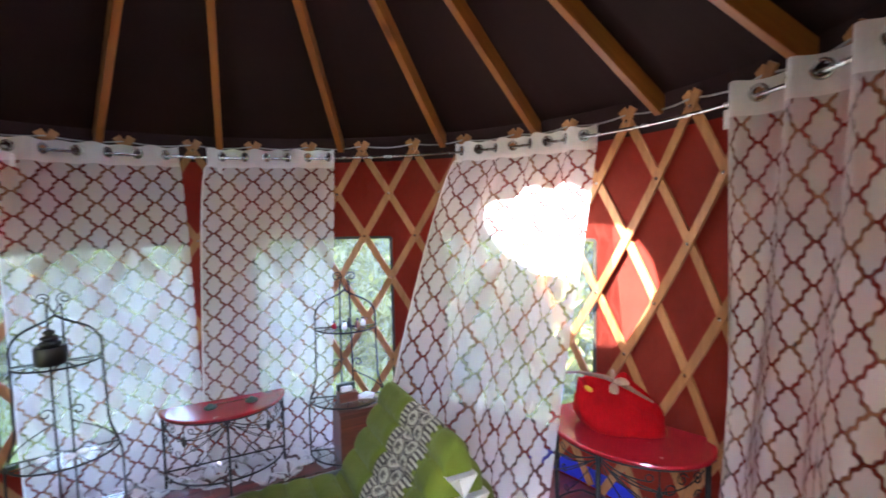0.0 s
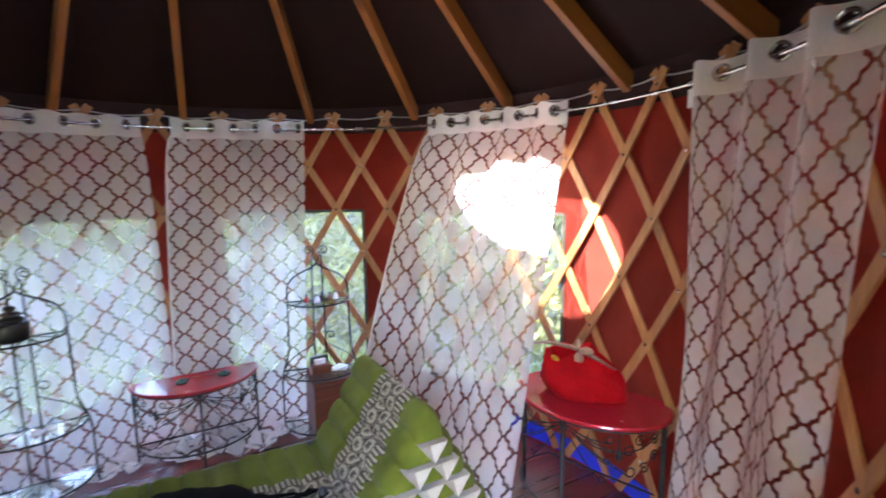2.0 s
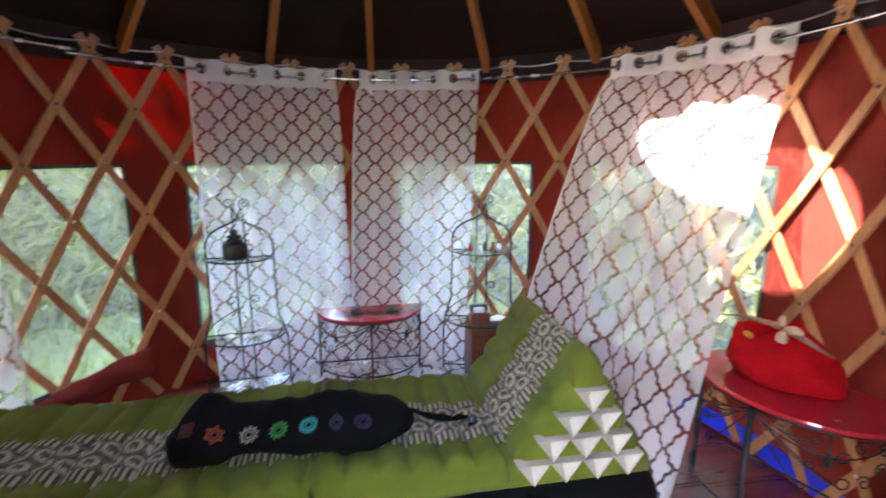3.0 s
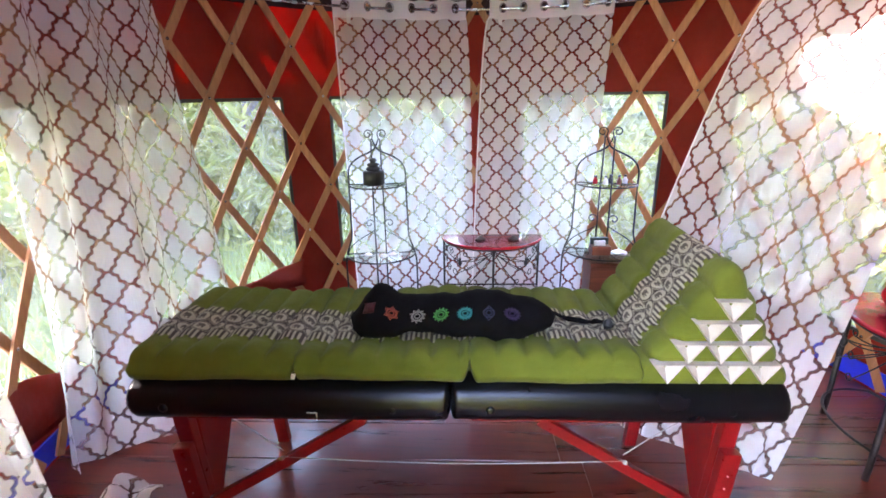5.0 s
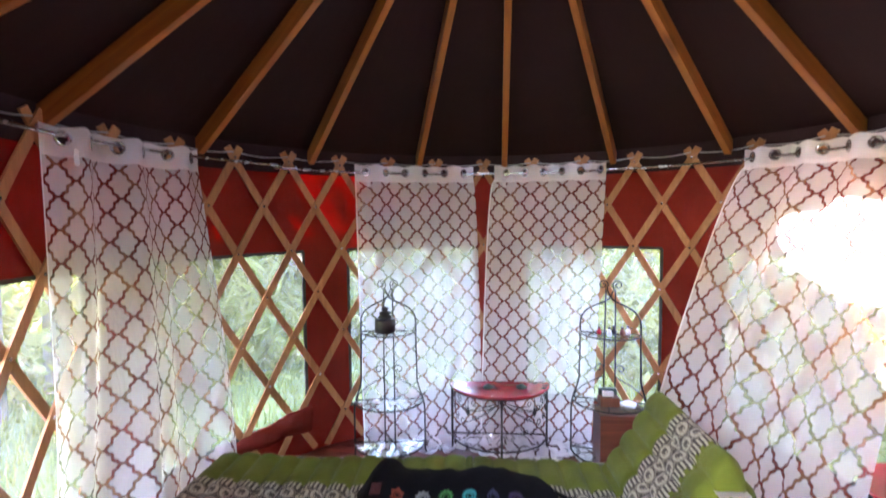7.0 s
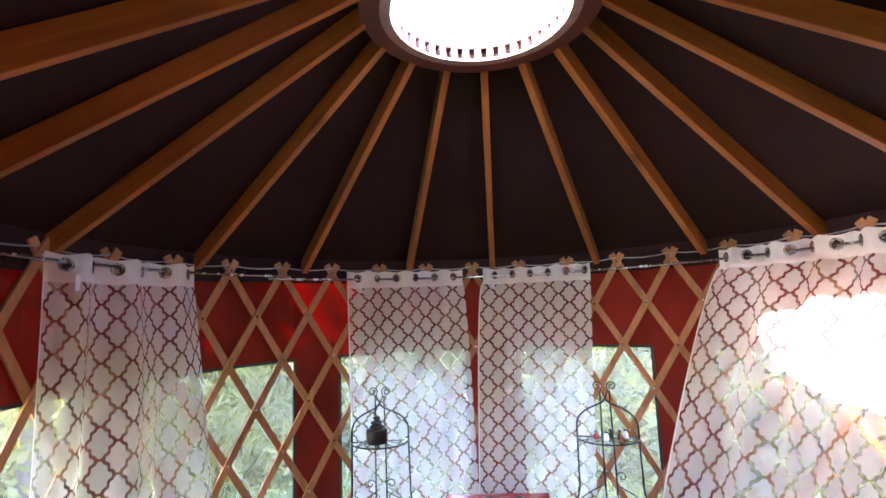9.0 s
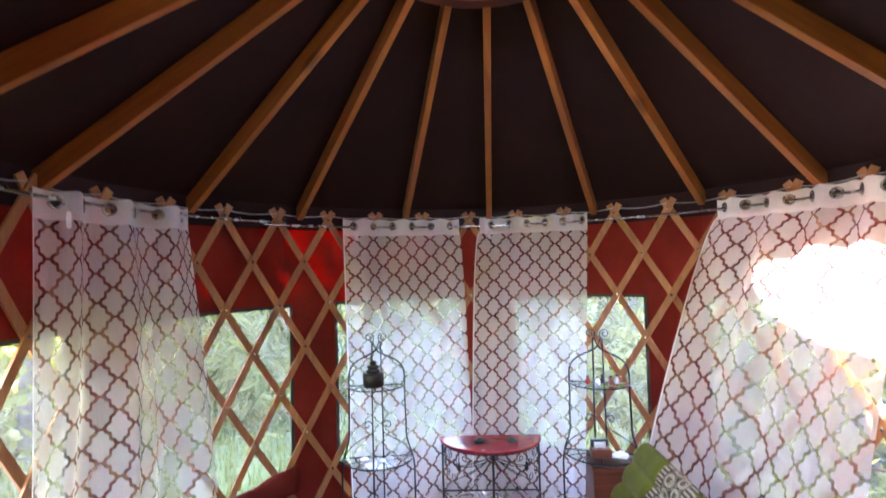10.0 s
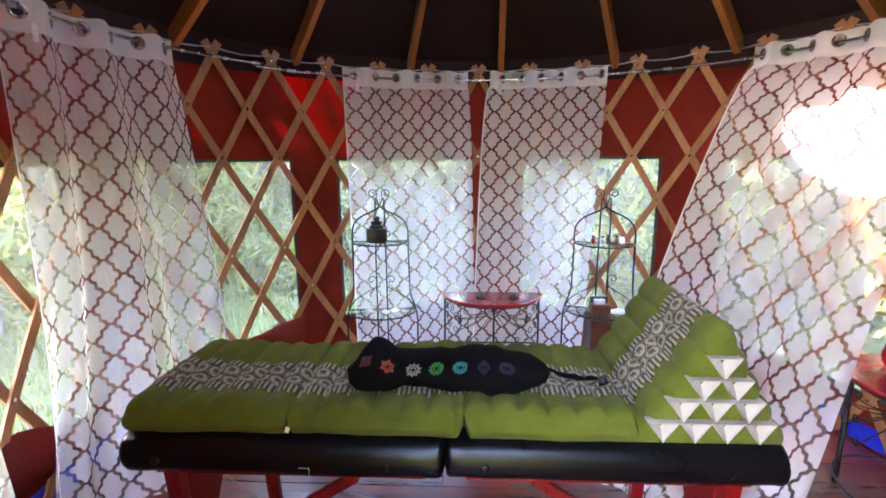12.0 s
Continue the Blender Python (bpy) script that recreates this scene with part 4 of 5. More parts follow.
# ---- half-moon tables ----
def half_moon(centre, turn, rx, ry, h, label, bar=0.0075, over=0):
    """Flat side on local y = 0, round side towards local -y."""
    th = thing("half_moon_table", label, "side table", "half-moon tables")
    th.matrix_world = Matrix.Translation((centre[0], centre[1], 0)) @ Matrix.Rotation(radians(turn), 4, "Z")
    bm = bmesh.new()
    rim = [(rx * math.cos(radians(a)), -ry * math.sin(radians(a))) for a in range(-over, 181 + over, 6)]
    levels = []
    for s, z in ((0.965, h - 0.022), (0.995, h - 0.017), (1.0, h - 0.009), (0.99, h - 0.002), (0.975, h)):
        levels.append([bm.verts.new((x * s, y * s + (0.004 if y > -0.01 else 0), z)) for x, y in rim])
    for a, b in zip(levels, levels[1:]):
        for j in range(len(rim)):
            bm.faces.new((a[j], a[(j + 1) % len(rim)], b[(j + 1) % len(rim)], b[j]))
    bm.faces.new(levels[0][::-1]), bm.faces.new(levels[-1])
    part("tabletop", bm, M_REDTOP, th, "glossy red painted half-round top")
    feet = [(-rx * 0.94, -0.02), (rx * 0.94, -0.02), (0.0, -ry * 0.93)]
    for x, y in feet:
        bm = bmesh.new()
        tube(bm, [(x, y, h - 0.022), (x, y, 0.06), (x * 1.01, y * 1.01, 0.0)], bar, 8)
        part("leg", bm, M_IRON, th, smooth=True)
    bm = bmesh.new()
    tube(bm, [(x * 0.93, y * 0.93, h - 0.030) for x, y in rim], 0.006, 6, True)
    part("apron_bar", bm, M_IRON, th, smooth=True)
    bm = bmesh.new()
    tube(bm, [(x * 0.93, y * 0.93, 0.13) for x, y in rim], 0.006, 6, True)
    part("stretcher", bm, M_IRON, th, smooth=True)
    # apron: wires fanning out from the front leg on either side, each ending in a curl
    def round_front(f, z, side):
        a = radians(90 - side * 80 * f)
        return Vector((rx * 0.93 * math.cos(a), -ry * 0.93 * math.sin(a), z))

    for side in (-1, 1):
        for k, (f1, drop, turns) in enumerate(((0.42, 0.085, 430), (0.60, 0.135, 460), (0.40, 0.185, 400), (0.62, 0.235, 430), (0.36, 0.275, 380))):
            z0, z1 = h - 0.034 - 0.004 * k, h - drop
            way = [(f1 * t, z0 + (z1 - z0) * t ** (1.7 - 0.12 * k) - 0.025 * math.sin(math.pi * t)) for t in (q / 12 for q in range(13))]
            curl = 0.030 if k % 2 else 0.022
            way += [(f1 + (curl * math.sin(radians(q))) * 2.1 * (1 - q / turns / 1.3), z1 + curl * (1 - math.cos(radians(q))) * (1 - q / turns / 1.3)) for q in range(20, turns, 20)]
            bm = bmesh.new()
            tube(bm, [round_front(f, z, side) for f, z in way], 0.0030, 5)
            part("scroll", bm, M_IRON, th, smooth=True)
        for k, (f0, z0, flip) in enumerate(((0.90, h - 0.075, 1), (0.72, h - 0.070, -1), (0.90, h - 0.150, -1), (0.78, h - 0.20, 1))):
            bm = bmesh.new()
            sp = spiral((0, 0, 0), 0.005, 0.030, 0, 520, 24)
            tube(bm, [round_front(f0 + flip * p.x * 2.0, z0 + p.z, side) for p in sp], 0.0030, 5)
            part("scroll", bm, M_IRON, th, smooth=True)
        bm = bmesh.new()
        tube(bm, [round_front(f, h - 0.050 - 0.075 * math.sin(math.pi * f), side) for f in (q / 16 for q in range(1, 17))], 0.0030, 5)
        part("wire", bm, M_IRON, th, smooth=True)
    for x in (-rx * 0.62, rx * 0.62):
        y = -ry * math.sqrt(1 - 0.62 ** 2) * 0.94
        bm = bmesh.new()
        tube(bm, [(x, y, h - 0.03), (x, y, h - 0.10)], 0.003, 5)
        lathe(bm, [(0.003, -0.13), (0.012, -0.115), (0.014, -0.10), (0.006, -0.085), (0.009, -0.075), (0.003, -0.065)], 10, (x, y, h - 0.03))
        part("drop", bm, M_IRON, th, smooth=True)
    return th


HM_H = 0.517
half_moon((0.250, 2.215), 0, 0.362, 0.315, HM_H, "red half-moon table with scrolled black iron legs before curtain")
half_moon((1.903, 0.549), -72.5, 0.385, 0.290, 0.62, "red half-moon table with scrolled black iron legs holding bag", 0.012, 34)

holder = thing("incense_holder", "two dark green stone dishes joined by a thin stick", "incense holder")
for x in (0.168, 0.397):
    bm = bmesh.new()
    lathe(bm, [(0.032, 0.0), (0.038, 0.006), (0.030, 0.014), (0.016, 0.018), (0.012, 0.026), (0.004, 0.028)], 18, (x, 2.09, HM_H + 0.0005))
    part("dish", bm, M_DARKGREEN, holder, smooth=True)
bm = bmesh.new()
tube(bm, [(0.17, 2.09, HM_H + 0.022), (0.28, 2.11, HM_H + 0.012), (0.395, 2.09, HM_H + 0.022)], 0.0028, 6)
part("stick", bm, M_BOXWOOD, holder)


# ---- corner shelves of black iron ----
def iron_shelf(x, y, turn, label, w1=0.195, w2=0.245, z2=0.905, z1=0.405, zt=1.27):
    th = thing("corner_shelf", label, "corner shelf", "iron corner shelves")
    th.matrix_world = Matrix.Translation((x, y, 0)) @ Matrix.Rotation(radians(turn), 4, "Z")
    for sx in (-1, 1):
        bm = bmesh.new()
        side = bez((0, 0.0, zt - 0.11), (sx * 0.02, 0, zt - 0.17), (sx * w1, 0, zt - 0.16), (sx * w1, 0, zt - 0.30), 12)
        side += [Vector((sx * w1, 0, z2 - 0.10)), Vector((sx * (w1 + 0.004), 0, z1 + 0.22))]
        side += bez((sx * (w1 + 0.004), 0, z1 + 0.16), (sx * (w1 + 0.01), 0, z1 + 0.06), (sx * (w2 + 0.004), 0, z1 + 0.04), (sx * (w2 + 0.008), 0, z1 - 0.09), 8)
        side += [Vector((sx * (w2 + 0.008), 0, 0.0))]
        tube(bm, side, 0.0062, 8)
        part("side_post", bm, M_IRON, th, smooth=True)
        bm = bmesh.new()
        tube(bm, [(sx * 0.0, 0, zt - 0.112), (sx * 0.022, 0, zt - 0.06)] + spiral((sx * 0.047, 0, zt - 0.03), 0.032, 0.008, 180 if sx > 0 else 0, -300 if sx > 0 else 480, 20), 0.0045, 6)
        part("curl", bm, M_IRON, th, smooth=True)
        bm = bmesh.new()
        tube(bm, [(sx * 0.036, 0.012, 0.0), (sx * 0.036, 0.012, z1 + 0.35), (sx * 0.030, 0.010, zt - 0.06)], 0.0055, 8)
        part("back_post", bm, M_IRON, th, smooth=True)
        bm = bmesh.new()
        tube(bm, [(sx * 0.04, 0.0, z1 + 0.13)] + spiral((sx * 0.07, 0, z1 + 0.22), 0.035, 0.008, 200 if sx > 0 else -20, -200 if sx > 0 else 380, 16), 0.004, 6)
        tube(bm, bez((sx * 0.04, 0, z1 + 0.17), (sx * 0.09, 0, z1 + 0.13), (sx * 0.20, 0, z1 + 0.10), (sx * (w2 - 0.012), 0, z1 + 0.01), 10), 0.004, 6)
        part("scroll", bm, M_IRON, th, smooth=True)
    for z, w in ((z2, w1), (z1, w2), (0.09, w2 + 0.006)):
        rim = [(w * math.cos(radians(a)), -0.95 * w * math.sin(radians(a))) for a in range(0, 181, 10)]
        bm = bmesh.new()
        tube(bm, [(px, py, z) for px, py in rim], 0.0055, 6, True)
        for k in (3, 6, 9, 12, 15):
            tube(bm, [(rim[k][0], rim[k][1], z), (rim[k][0] * 0.1, 0.0, z)], 0.003, 5)
        fr = part("shelf_frame", bm, M_IRON, th, smooth=True)
        bm = bmesh.new()
        a = [bm.verts.new((px * 0.99, py * 0.99, z + 0.006)) for px, py in rim]
        b = [bm.verts.new((px * 0.99, py * 0.99, z + 0.011)) for px, py in rim]
        bm.faces.new(a[::-1]), bm.faces.new(b)
        for j in range(len(rim)):
            bm.faces.new((a[j], a[(j + 1) % len(rim)], b[(j + 1) % len(rim)], b[j]))
        part("glass", bm, M_GLASS, fr, "clear glass shelf")
    return th


iron_shelf(-0.540, 2.14, 6, "black wrought iron corner shelf holding an oil burner")
iron_shelf(0.992, 2.06, -16, "black wrought iron corner shelf holding small boxes", z2=0.912, z1=0.448, zt=1.275)

burner = thing("oil_burner", "small black ceramic oil burner with a lid", "oil burner", at=(-0.548, 2.055, 0.917))
bm = bmesh.new()
lathe(bm, [(0.066, 0.0), (0.072, 0.006), (0.072, 0.085), (0.066, 0.094), (0.05, 0.096)], 24)
part("pot", bm, M_POT, burner, smooth=True)
bm = bmesh.new()
lathe(bm, [(0.045, 0.096), (0.050, 0.11), (0.038, 0.118), (0.030, 0.124), (0.042, 0.130), (0.040, 0.140), (0.022, 0.146), (0.016, 0.150), (0.026, 0.160), (0.022, 0.172), (0.006, 0.178)], 20)
part("lid", bm, M_POT, burner, smooth=True)

chest = thing("wooden_chest", "small red-brown wooden box on the iron shelf", "box", at=(0.955, 1.95, 0.460))
bm = bmesh.new()
box(bm, (-0.062, -0.045, 0.0), (0.062, 0.045, 0.06), 0.004)
part("body", bm, M_BOXWOOD, chest)
bm = bmesh.new()
box(bm, (-0.058, 0.012, 0.0605), (0.058, 0.040, 0.105), 0.002)
part("cards", bm, M_DARKGREEN, chest, "dark cards standing in the box")
bm = bmesh.new()
box(bm, (-0.04, -0.02, 0.0605), (0.03, 0.006, 0.092), 0.002)
part("cards", bm, M_TAG, chest, "white cards standing in the box")
paper = thing("paper_slips", "loose white paper slips on a glass shelf", "paper", at=(1.075, 1.945, 0.4605))
bm = bmesh.new()
for k in range(5):
    box(bm, (-0.05, -0.035, 0.003 * k), (0.05, 0.035, 0.003 * k + 0.0025), 0, Matrix.Rotation(0.25 * k - 0.4, 4, "Z"))
part("slips", bm, M_TAG, paper)
rnd = random.Random(5)
for x, y, mat, lab, cat in ((0.90, 1.99, M_REDTOP, "small red glass bottle on the iron shelf", "bottle"), (0.955, 1.95, M_TAG, "small white jar on the iron shelf", "jar"),
                            (1.00, 2.0, M_POT, "small black bottle on the iron shelf", "bottle"), (1.04, 1.95, M_BOXWOOD, "small brown bottle on the iron shelf", "bottle"), (1.09, 1.99, M_TAG, "small white jar on the iron shelf", "jar")):
    th = thing(cat, lab, cat, "small bottles on the shelf", at=(x, y, 0.924))
    h = rnd.uniform(0.025, 0.05)
    bm = bmesh.new()
    lathe(bm, [(0.014, 0), (0.016, 0.004), (0.016, h * 0.6), (0.008, h * 0.8), (0.008, h)], 12)
    part("body", bm, mat, th, smooth=True)
    bm = bmesh.new()
    lathe(bm, [(0.010, h), (0.010, h + 0.010), (0.008, h + 0.012)], 12)
    part("cap", bm, M_POT, th, smooth=True)
for x, y in ((-0.62, 2.05), (-0.50, 2.03), (-0.45, 2.07)):
    bm = bmesh.new()
    lathe(bm, [(0.028, 0), (0.032, 0.004), (0.026, 0.010), (0.012, 0.016), (0.003, 0.018)], 14, (0, 0, 0))
    o = tagged(part("tumbled_stone", bm, M_TAG, smooth=True), "pale polished stone lying on the glass shelf", "stone", "stones on the shelf")
    o.location = (x, y, 0.4168)
crate = thing("wooden_crate", "dark red-brown wooden crate standing behind the mattress", "crate", at=(1.03, 1.95, 0.0))
bm = bmesh.new()
box(bm, (-0.15, -0.10, 0.0), (0.15, 0.10, 0.40), 0.006)
part("body", bm, M_BOXWOOD, crate)
bm = bmesh.new()
box(bm, (-0.155, -0.105, 0.401), (0.155, 0.105, 0.425), 0.005)
part("lid", bm, M_BOXWOOD, crate)

# ---- red felt bag with horn handle ----
bag = thing("felt_bag", "red felt bag tied with tan leather and a horn", "bag", at=(1.89, 0.60, 0.6205))
bag.rotation_euler[2] = radians(36)
verts, faces = [], []
nu, nv = 56, 34
for j in range(nv + 1):
    t = j / nv
    for i in range(nu):
        a = 2 * math.pi * i / nu
        ca, sa = math.cos(a), math.sin(a)
        up = min(1.0, t / 0.78)                     # wall of the sack, then over the rim and down inside
        inside = max(0.0, (t - 0.78) / 0.22)
        fold = 1 + 0.05 * math.sin(3 * a + 1.5 * up) + (0.03 + 0.07 * up) * math.sin(5 * a + 3 * up) + 0.13 * abs(math.sin(2.5 * a + 4 * up)) * (0.3 + up) - 0.07 - 0.10 * max(0.0, 1 - up / 0.25) ** 2 + 0.035 * abs(math.sin(4 * a - 7 * up)) * math.sin(math.pi * up)
        bulge = 0.10 * math.sin(math.pi * min(1, up * 1.15)) * (1 if sa > -0.3 else 0.4)
        ax, ay = (0.140 + (0.070 - 0.140) * up) * (fold + bulge), (0.222 + (0.108 - 0.222) * up) * (fold + bulge)
        yc = -0.025 + 0.090 * up ** 1.2
        top = 0.213 + 0.034 * math.exp(-((a - 5.0) / 0.7) ** 2) - 0.030 * math.exp(-((a - 2.7) / 0.6) ** 2) + 0.010 * math.sin(4 * a)
        z = top * up ** 0.92 * (1 + 0.03 * math.sin(4 * a + 6 * up) * (1 - up))
        ax, ay, z = ax * (1 - 0.55 * inside), ay * (1 - 0.55 * inside), z + 0.012 * math.sin(math.pi * min(1, inside * 2)) - 0.07 * inside
        verts.append((ax * ca, yc + ay * sa, z))
for j in range(nv):
    for i in range(nu):
        faces.append((j * nu + i, j * nu + (i + 1) % nu, (j + 1) * nu + (i + 1) % nu, (j + 1) * nu + i))
faces += [tuple(range(nu))[::-1], tuple(range(nv * nu, nv * nu + nu))]
raw("body", verts, faces, M_REDCLOTH, bag, "", True)
bm = bmesh.new()
tube(bm, [(-0.05, 0.27, 0.235), (-0.045, 0.16, 0.252), (-0.05, 0.04, 0.245), (-0.06, -0.06, 0.215), (-0.07, -0.17, 0.165)], [0.003, 0.007, 0.011, 0.012, 0.004], 8)
part("horn", bm, M_HORN, bag, "brown curved horn", True)
bm = bmesh.new()
for c, r in (((-0.055, -0.03, 0.235), (0.024, 0.036, 0.018)), ((-0.075, 0.0, 0.205), (0.016, 0.022, 0.030)), ((-0.05, 0.01, 0.262), (0.012, 0.012, 0.03))):
    b2 = bmesh.new()
    bmesh.ops.create_icosphere(b2, subdivisions=2, radius=1.0)
    for v in b2.verts:
        v.co *= 1 + 0.12 * math.sin(9 * v.co.x + 5 * v.co.z)
    join(bm, b2, Matrix.Translation(c) @ Matrix.Diagonal((*r, 1)))
part("knot", bm, M_LEATHER, bag, "tan leather knot", True)
bm = bmesh.new()
b2 = bmesh.new()
bmesh.ops.create_icosphere(b2, subdivisions=2, radius=1.0)
join(bm, b2, Matrix.Translation((-0.07, 0.115, 0.185)) @ Matrix.Rotation(0.5, 4, "X") @ Matrix.Diagonal((0.008, 0.022, 0.013, 1)))
part("lining_fold", bm, M_YELLOW, bag, "yellow lining showing at the mouth", True)


# ---- outdoors ----
def leaf_cloud(name, n, radii, size, mat, seed, lumps=14, narrow=0.4):
    """Many small pointed leaves in uneven clumps."""
    rnd = np.random.RandomState(seed)
    d = rnd.normal(size=(lumps, 3))
    d /= np.linalg.norm(d, axis=1, keepdims=True)
    cen = d * np.array(radii) * rnd.uniform(0.25, 0.85, (lumps, 1))
    cen[:, 2] = np.abs(cen[:, 2]) * 1.0
    lump_r = rnd.uniform(0.28, 0.55, lumps) * min(radii)
    pick = rnd.randint(0, lumps, n)
    off = rnd.normal(size=(n, 3))
    off /= np.linalg.norm(off, axis=1, keepdims=True)
    c = cen[pick] + off * (lump_r[pick] * rnd.uniform(0.45, 1.1, n))[:, None]
    c[:, 2] = np.maximum(c[:, 2], -0.05)
    u = rnd.normal(size=(n, 3))
    u[:, 2] -= 0.3
    u /= np.linalg.norm(u, axis=1, keepdims=True)
    w = np.cross(u, rnd.normal(size=(n, 3)))
    w /= np.linalg.norm(w, axis=1, keepdims=True)
    s = (size * rnd.uniform(0.6, 1.4, n))[:, None]
    v = np.stack([c - u * s, c + w * s * narrow, c + u * s, c - w * s * narrow], 1).reshape(-1, 3)
    f = [(4 * i, 4 * i + 1, 4 * i + 2, 4 * i + 3) for i in range(n)]
    me = bpy.data.meshes.new(name)
    me.from_pydata(v.tolist(), [], f)
    me.materials.append(mat)
    return me


BUSH = [leaf_cloud("foliage", 17000, (1.3, 1.3, 1.7), 0.056, M_LEAF, 3, 22, 0.32), leaf_cloud("foliage", 17000, (1.5, 1.2, 1.5), 0.050, M_LEAF2, 8, 24, 0.45),
        leaf_cloud("foliage", 15000, (1.0, 1.0, 2.3), 0.080, M_LEAF, 12, 20, 0.16)]


def stems(h, seed):
    rnd = random.Random(seed)
    bm = bmesh.new()
    for k in range(7):
        a, r = rnd.uniform(0, 6.28), rnd.uniform(0.3, 0.8)
        tube(bm, [(0.1 * math.cos(a), 0.1 * math.sin(a), 0), (0.4 * r * math.cos(a), 0.4 * r * math.sin(a), h * 0.45), (r * math.cos(a), r * math.sin(a), h)], [0.03, 0.02, 0.008], 6)
    me = bpy.data.meshes.new("stems")
    bm.to_mesh(me)
    bm.free()
    me.materials.append(M_BARK)
    return me


STEMS = stems(1.6, 4)
rnd = random.Random(11)


def bush(x, y, s, kind, label):
    th = thing("bush", label, "bush", "bushes round the tent", at=(x, y, GROUND))
    th.rotation_euler[2], th.scale = rnd.uniform(0, 6.28), (s, s, s * rnd.uniform(0.85, 1.2))
    for nm, me in (("foliage", BUSH[kind]), ("stems", STEMS)):
        o = new(nm, me)
        o.parent = th


for a in range(-10, 176, 8):
    d = rnd.uniform(7.0, 9.5)
    if 137 < a < 152:                                # a clear view over the lawn to the house
        continue
    bush(CX + d * math.cos(radians(a)), CY + d * math.sin(radians(a)), rnd.uniform(1.2, 1.9), rnd.randint(0, 2), "large sunlit green bush on the lawn")
for a in range(-8, 182, 9):
    d = rnd.uniform(12.5, 17)
    if 130 < a < 150:
        continue
    bush(CX + d * math.cos(radians(a)), CY + d * math.sin(radians(a)), rnd.uniform(2.4, 3.8), rnd.randint(0, 1), "tall dense green thicket behind the lawn")
# thicket out of view, added to keep sky light off the right-hand canvas
for a in range(-72, -12, 8):
    d = rnd.uniform(5.0, 6.5)
    bush(CX + d * math.cos(radians(a)), CY + d * math.sin(radians(a)), rnd.uniform(1.6, 2.2), rnd.randint(0, 1), "dense green thicket added as a screen close behind the tent")
# hedge added to cover gaps where sunlit ground showed too bright
for a in range(-12, 60, 5):
    d = rnd.uniform(5.9, 6.6)
    bush(CX + d * math.cos(radians(a)), CY + d * math.sin(radians(a)), rnd.uniform(1.5, 1.9), rnd.randint(0, 1), "dense green thicket added as a screen close behind the tent")
# second unseen ring, taller, added to deepen shade on the same canvas
for a in range(-70, -14, 11):
    bush(CX + 4.15 * math.cos(radians(a)), CY + 4.15 * math.sin(radians(a)), 1.3, 2, "tall slender green shrub added for shade behind the tent")
for a, d, s, k in ((60, 4.8, 0.5, 2), (48, 4.5, 0.45, 2), (146, 4.6, 0.45, 2), (22, 4.6, 0.6, 1), (10, 4.4, 0.5, 2)):
    bush(CX + d * math.cos(radians(a)), CY + d * math.sin(radians(a)), s, k, "low leafy green shrub close to the tent")

CROWN = [leaf_cloud("crown", 14000, (2.2, 2.2, 1.5), 0.10, M_LEAF2, 21, 26, 0.4), leaf_cloud("crown", 14000, (2.0, 2.6, 1.7), 0.09, M_LEAF, 23, 24, 0.4)]


CROWN.append(leaf_cloud("crown", 4300, (2.2, 2.4, 1.6), 0.10, M_LEAF2, 33, 26, 0.4))


def tree(x, y, h, k, label, s=1.0):
    th = thing("tree", label, "tree", "trees round the tent", at=(x, y, GROUND))
    bm = bmesh.new()
    r2 = random.Random(int(100 * x))
    tube(bm, [(0, 0, 0), (0.06, 0.03, h * 0.25), (-0.05, 0.08, h * 0.5), (0.05, 0.0, h * 0.8), (0.1, 0.0, h)], [0.16, 0.12, 0.10, 0.06, 0.02], 10)
    for j in range(9):
        a, z0 = r2.uniform(0, 6.28), h * r2.uniform(0.22, 0.7)
        l = r2.uniform(0.9, 1.9) * s
        tube(bm, [(0, 0, z0), (0.5 * l * math.cos(a), 0.5 * l * math.sin(a), z0 + 0.35 * l), (l * math.cos(a), l * math.sin(a), z0 + 0.9 * l)], [0.06, 0.04, 0.012], 7)
    part("trunk", bm, M_BARK, th, smooth=True)
    o = new("crown", CROWN[k])
    o.parent, o.location, o.scale = th, (0, 0, h * 0.62), (s, s, s * 1.1)


tree(-6.3, 1.4, 5.95, 0, "shade tree with grey limbs beside the tent", 1.5)
# these two stand out of view, added to shade the left side
tree(-5.2, -0.6, 4.2, 1, "leafy tree with grey trunk near the tent, added for shade", 1.1)
tree(-6.6, -3.0, 7.4, 1, "unseen leafy shade tree with grey trunk by tent", 1.05)
# crowns above view, added to shade thicket and lawn, clear of the dome's sunbeam
for y in (-4.4, -1.9, 1.2, 3.9):
    tree(-5.6, y, 20.2, 0, "very tall leafy tree with grey trunk, added for shade", 1.2)
for y in (-4.6, -2.9, -1.5, 0.5, 1.9, 3.4):
    tree(-5.0, y, 17.6, 0, "slender tall leafy tree with grey trunk, added for shade", 0.62)
for y, h in ((2.7, 13.2), (4.4, 13.0), (6.2, 13.6), (3.4, 10.6), (5.4, 10.4), (5.0, 16.4)):
    tree(-5.1, y, h, 0, "leafy tree with slender grey trunk, added for shade", 0.72)
# two wider crowns, added to shade bushes behind the tent
tree(-7.4, 5.6, 20.0, 2, "very tall leafy tree with grey trunk, added for shade", 2.2)
tree(-11.0, 7.6, 20.0, 2, "very tall leafy tree behind the lawn, added for shade", 2.2)
tree(-7.0, 4.2, 5.4, 1, "leafy tree with bare grey lower limbs", 1.1)
tree(-3.6, 6.4, 4.6, 1, "sunlit leafy tree behind the tent", 1.1)
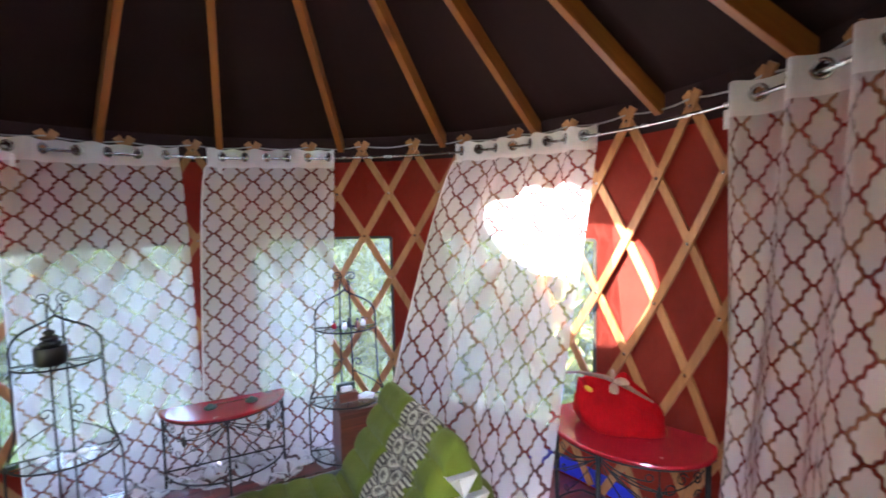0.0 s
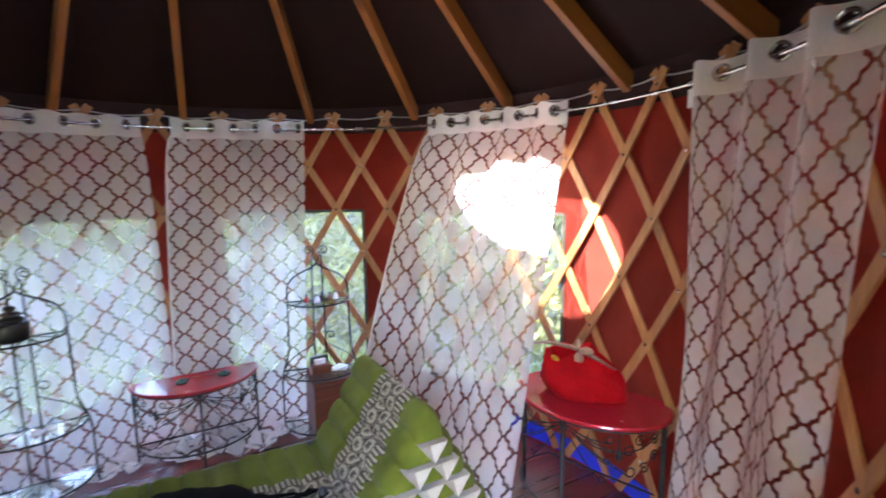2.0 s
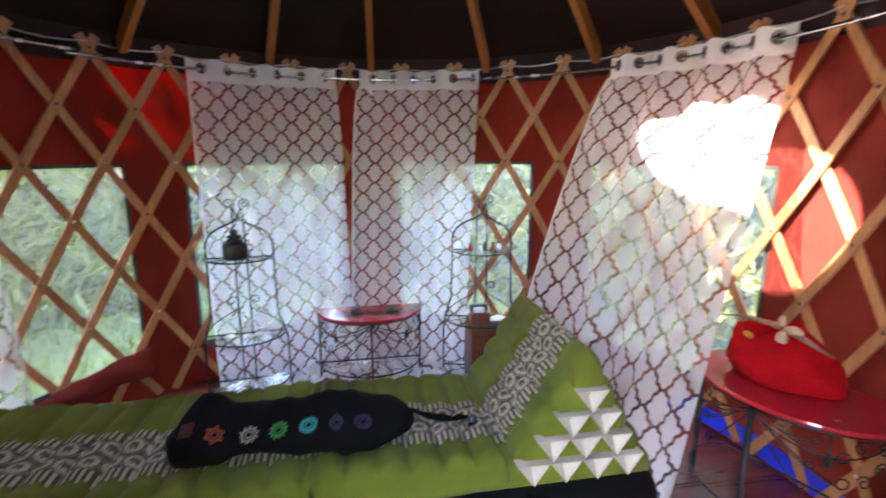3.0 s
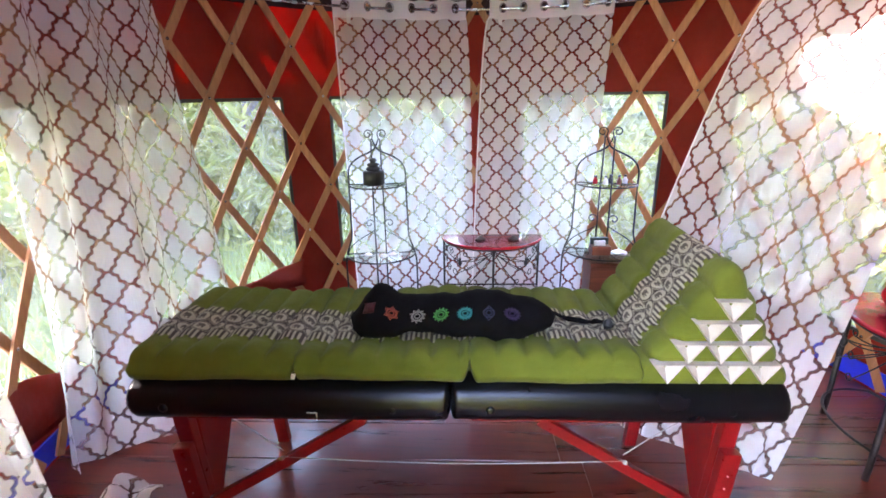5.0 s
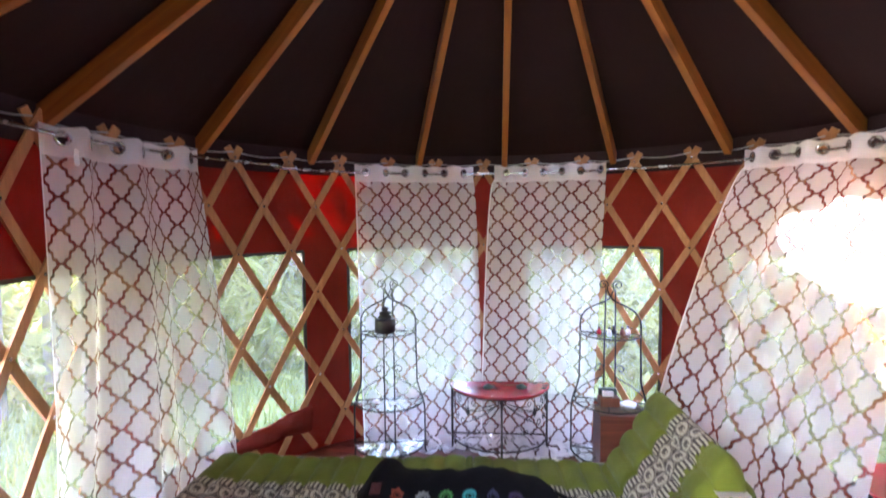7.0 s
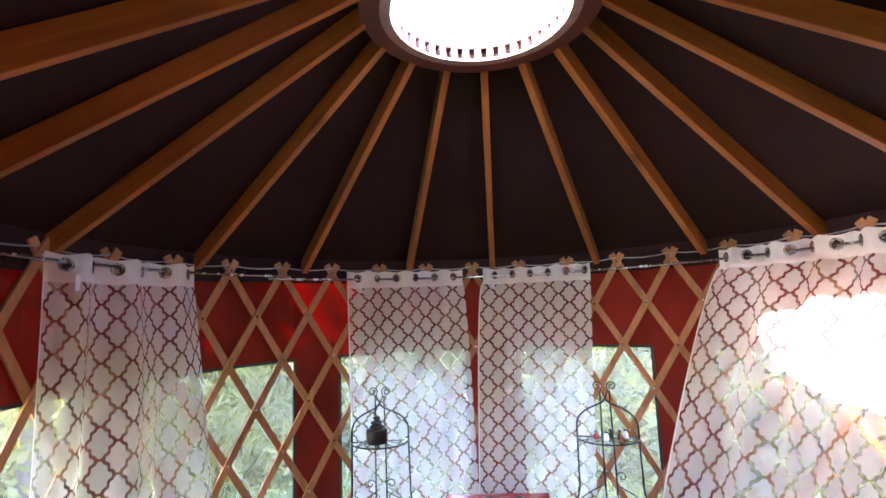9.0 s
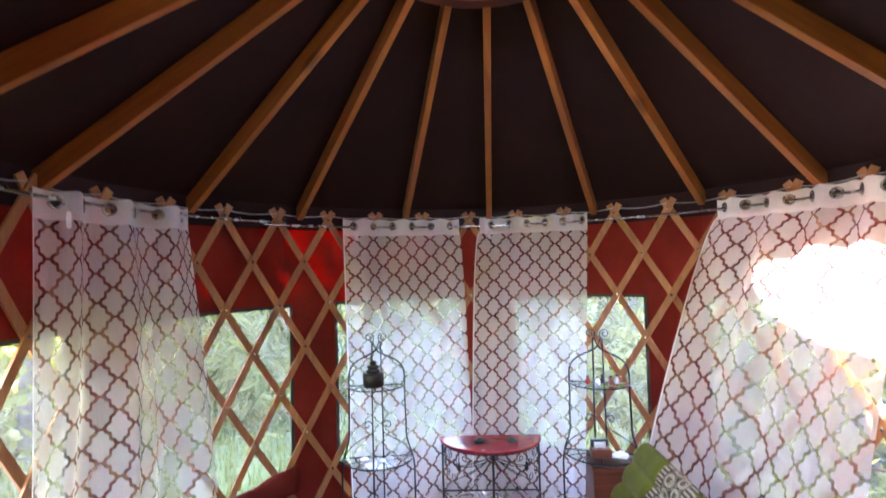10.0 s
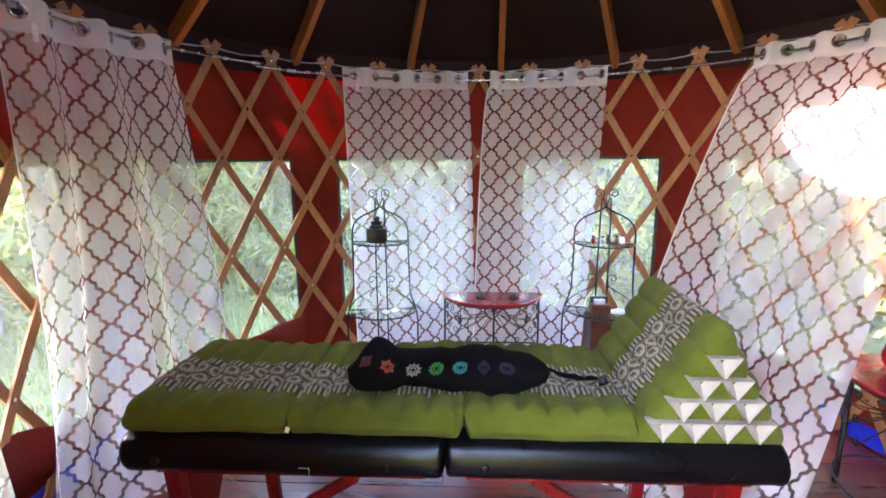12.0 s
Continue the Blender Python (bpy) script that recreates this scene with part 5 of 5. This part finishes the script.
tree(5.4, 5.4, 4.8, 0, "sunlit leafy tree beyond the bushes", 1.2)
tree(2.2, 8.2, 5.2, 1, "tall sunlit leafy tree behind the tent", 1.2)

house = thing("house", "pale grey house with dark windows beyond the lawn", "house", at=(-13.5, 12.5, GROUND))
house.rotation_euler[2] = radians(44)
bm = bmesh.new()
box(bm, (-4, -2.5, 0), (4, 2.5, 2.7), 0.02)
part("wall", bm, M_HOUSE, house)
bm = bmesh.new()
for pts in (((-4.4, -2.9, 2.68), (4.4, -2.9, 2.68), (4.4, 0, 4.2), (-4.4, 0, 4.2)), ((4.4, 2.9, 2.68), (-4.4, 2.9, 2.68), (-4.4, 0, 4.2), (4.4, 0, 4.2))):
    lo = [bm.verts.new(p) for p in pts]
    hi = [bm.verts.new(Vector(p) + Vector((0, 0, 0.12))) for p in pts]
    bm.faces.new(lo), bm.faces.new(hi)
    for j in range(4):
        bm.faces.new((lo[j], lo[(j + 1) % 4], hi[(j + 1) % 4], hi[j]))
part("roof", bm, M_ROOFING, house)
for x in (-2.9, -1.0, 1.0, 2.9):
    bm = bmesh.new()
    box(bm, (x - 0.55, -2.56, 0.9), (x + 0.55, -2.49, 2.1), 0.01)
    w = part("window", bm, M_TAG, house)
    for dx in (-0.26, 0.26):
        bm = bmesh.new()
        box(bm, (x + dx - 0.23, -2.575, 0.97), (x + dx + 0.23, -2.555, 2.03))
        part("pane", bm, M_DARKGLASS, w)

# ---- lawn blades near the tent ----
rs = np.random.RandomState(9)
n = 26000
a, d = rs.uniform(radians(-25), radians(205), n), np.sqrt(rs.uniform(2.3 ** 2, 7.5 ** 2, n))
bx, by, h = CX + d * np.cos(a), CY + d * np.sin(a), rs.uniform(0.05, 0.20, n)
t = rs.uniform(0, 6.28, n)
v = np.stack([np.stack([bx - 0.010 * np.cos(t), by - 0.010 * np.sin(t), 0 * h + GROUND], -1), np.stack([bx + 0.010 * np.cos(t), by + 0.010 * np.sin(t), 0 * h + GROUND], -1),
              np.stack([bx + 0.06 * np.sin(t), by - 0.06 * np.cos(t), h + GROUND], -1)], 1).reshape(-1, 3)
grass = raw("grass", v.tolist(), [(3 * i, 3 * i + 1, 3 * i + 2) for i in range(n)], M_BLADE)
tagged(grass, "long sunlit grass blades growing round the tent", "grass", kind="stuff")

# ---- floor boards, last ----
rnd = random.Random(2)
PITCH, FR = 0.24, R + 0.014
y = CY - FR + 0.02
y = 0.547 - PITCH * math.ceil((0.547 - (CY - FR + 0.03)) / PITCH)
while y < CY + FR - 0.03:
    ya, yb = max(y + 0.0015, CY - FR + 0.03), min(y + PITCH - 0.0015, CY + FR - 0.03)
    if yb - ya > 0.02:
        half = [math.sqrt(max(0.0, FR * FR - (q - CY) ** 2)) for q in (ya, yb)]
        lo, hi = min(half), max(half)
        cuts = [-1.0, rnd.uniform(-0.35, 0.35), 1.0] if lo > 0.7 else [-1.0, 1.0]
        for c0, c1 in zip(cuts, cuts[1:]):
            def ex(c, k):
                return CX + (c * half[k] if abs(c) == 1.0 else c * hi)
            g = 0.001
            pl = [(ex(c0, 0) + g, ya), (ex(c1, 0) - g, ya), (ex(c1, 1) - g, yb), (ex(c0, 1) + g, yb)]
            cxm, cym = sum(p[0] for p in pl) / 4, sum(p[1] for p in pl) / 4
            vs = [(px - cxm, py - cym, -0.0135) for px, py in pl] + [(px - cxm, py - cym, -0.002) for px, py in pl]
            vs += [((px - cxm) * 0.9985, (py - cym) * 0.985, 0.0) for px, py in pl]
            fs = [(0, 3, 2, 1), (8, 9, 10, 11)] + [(k, (k + 1) % 4, 4 + (k + 1) % 4, 4 + k) for k in range(4)] + [(4 + k, 4 + (k + 1) % 4, 8 + (k + 1) % 4, 8 + k) for k in range(4)]
            o = raw("board", vs, fs, M_FLOOR, floor)
            o.location = (cxm, cym, 0)
    y += PITCH
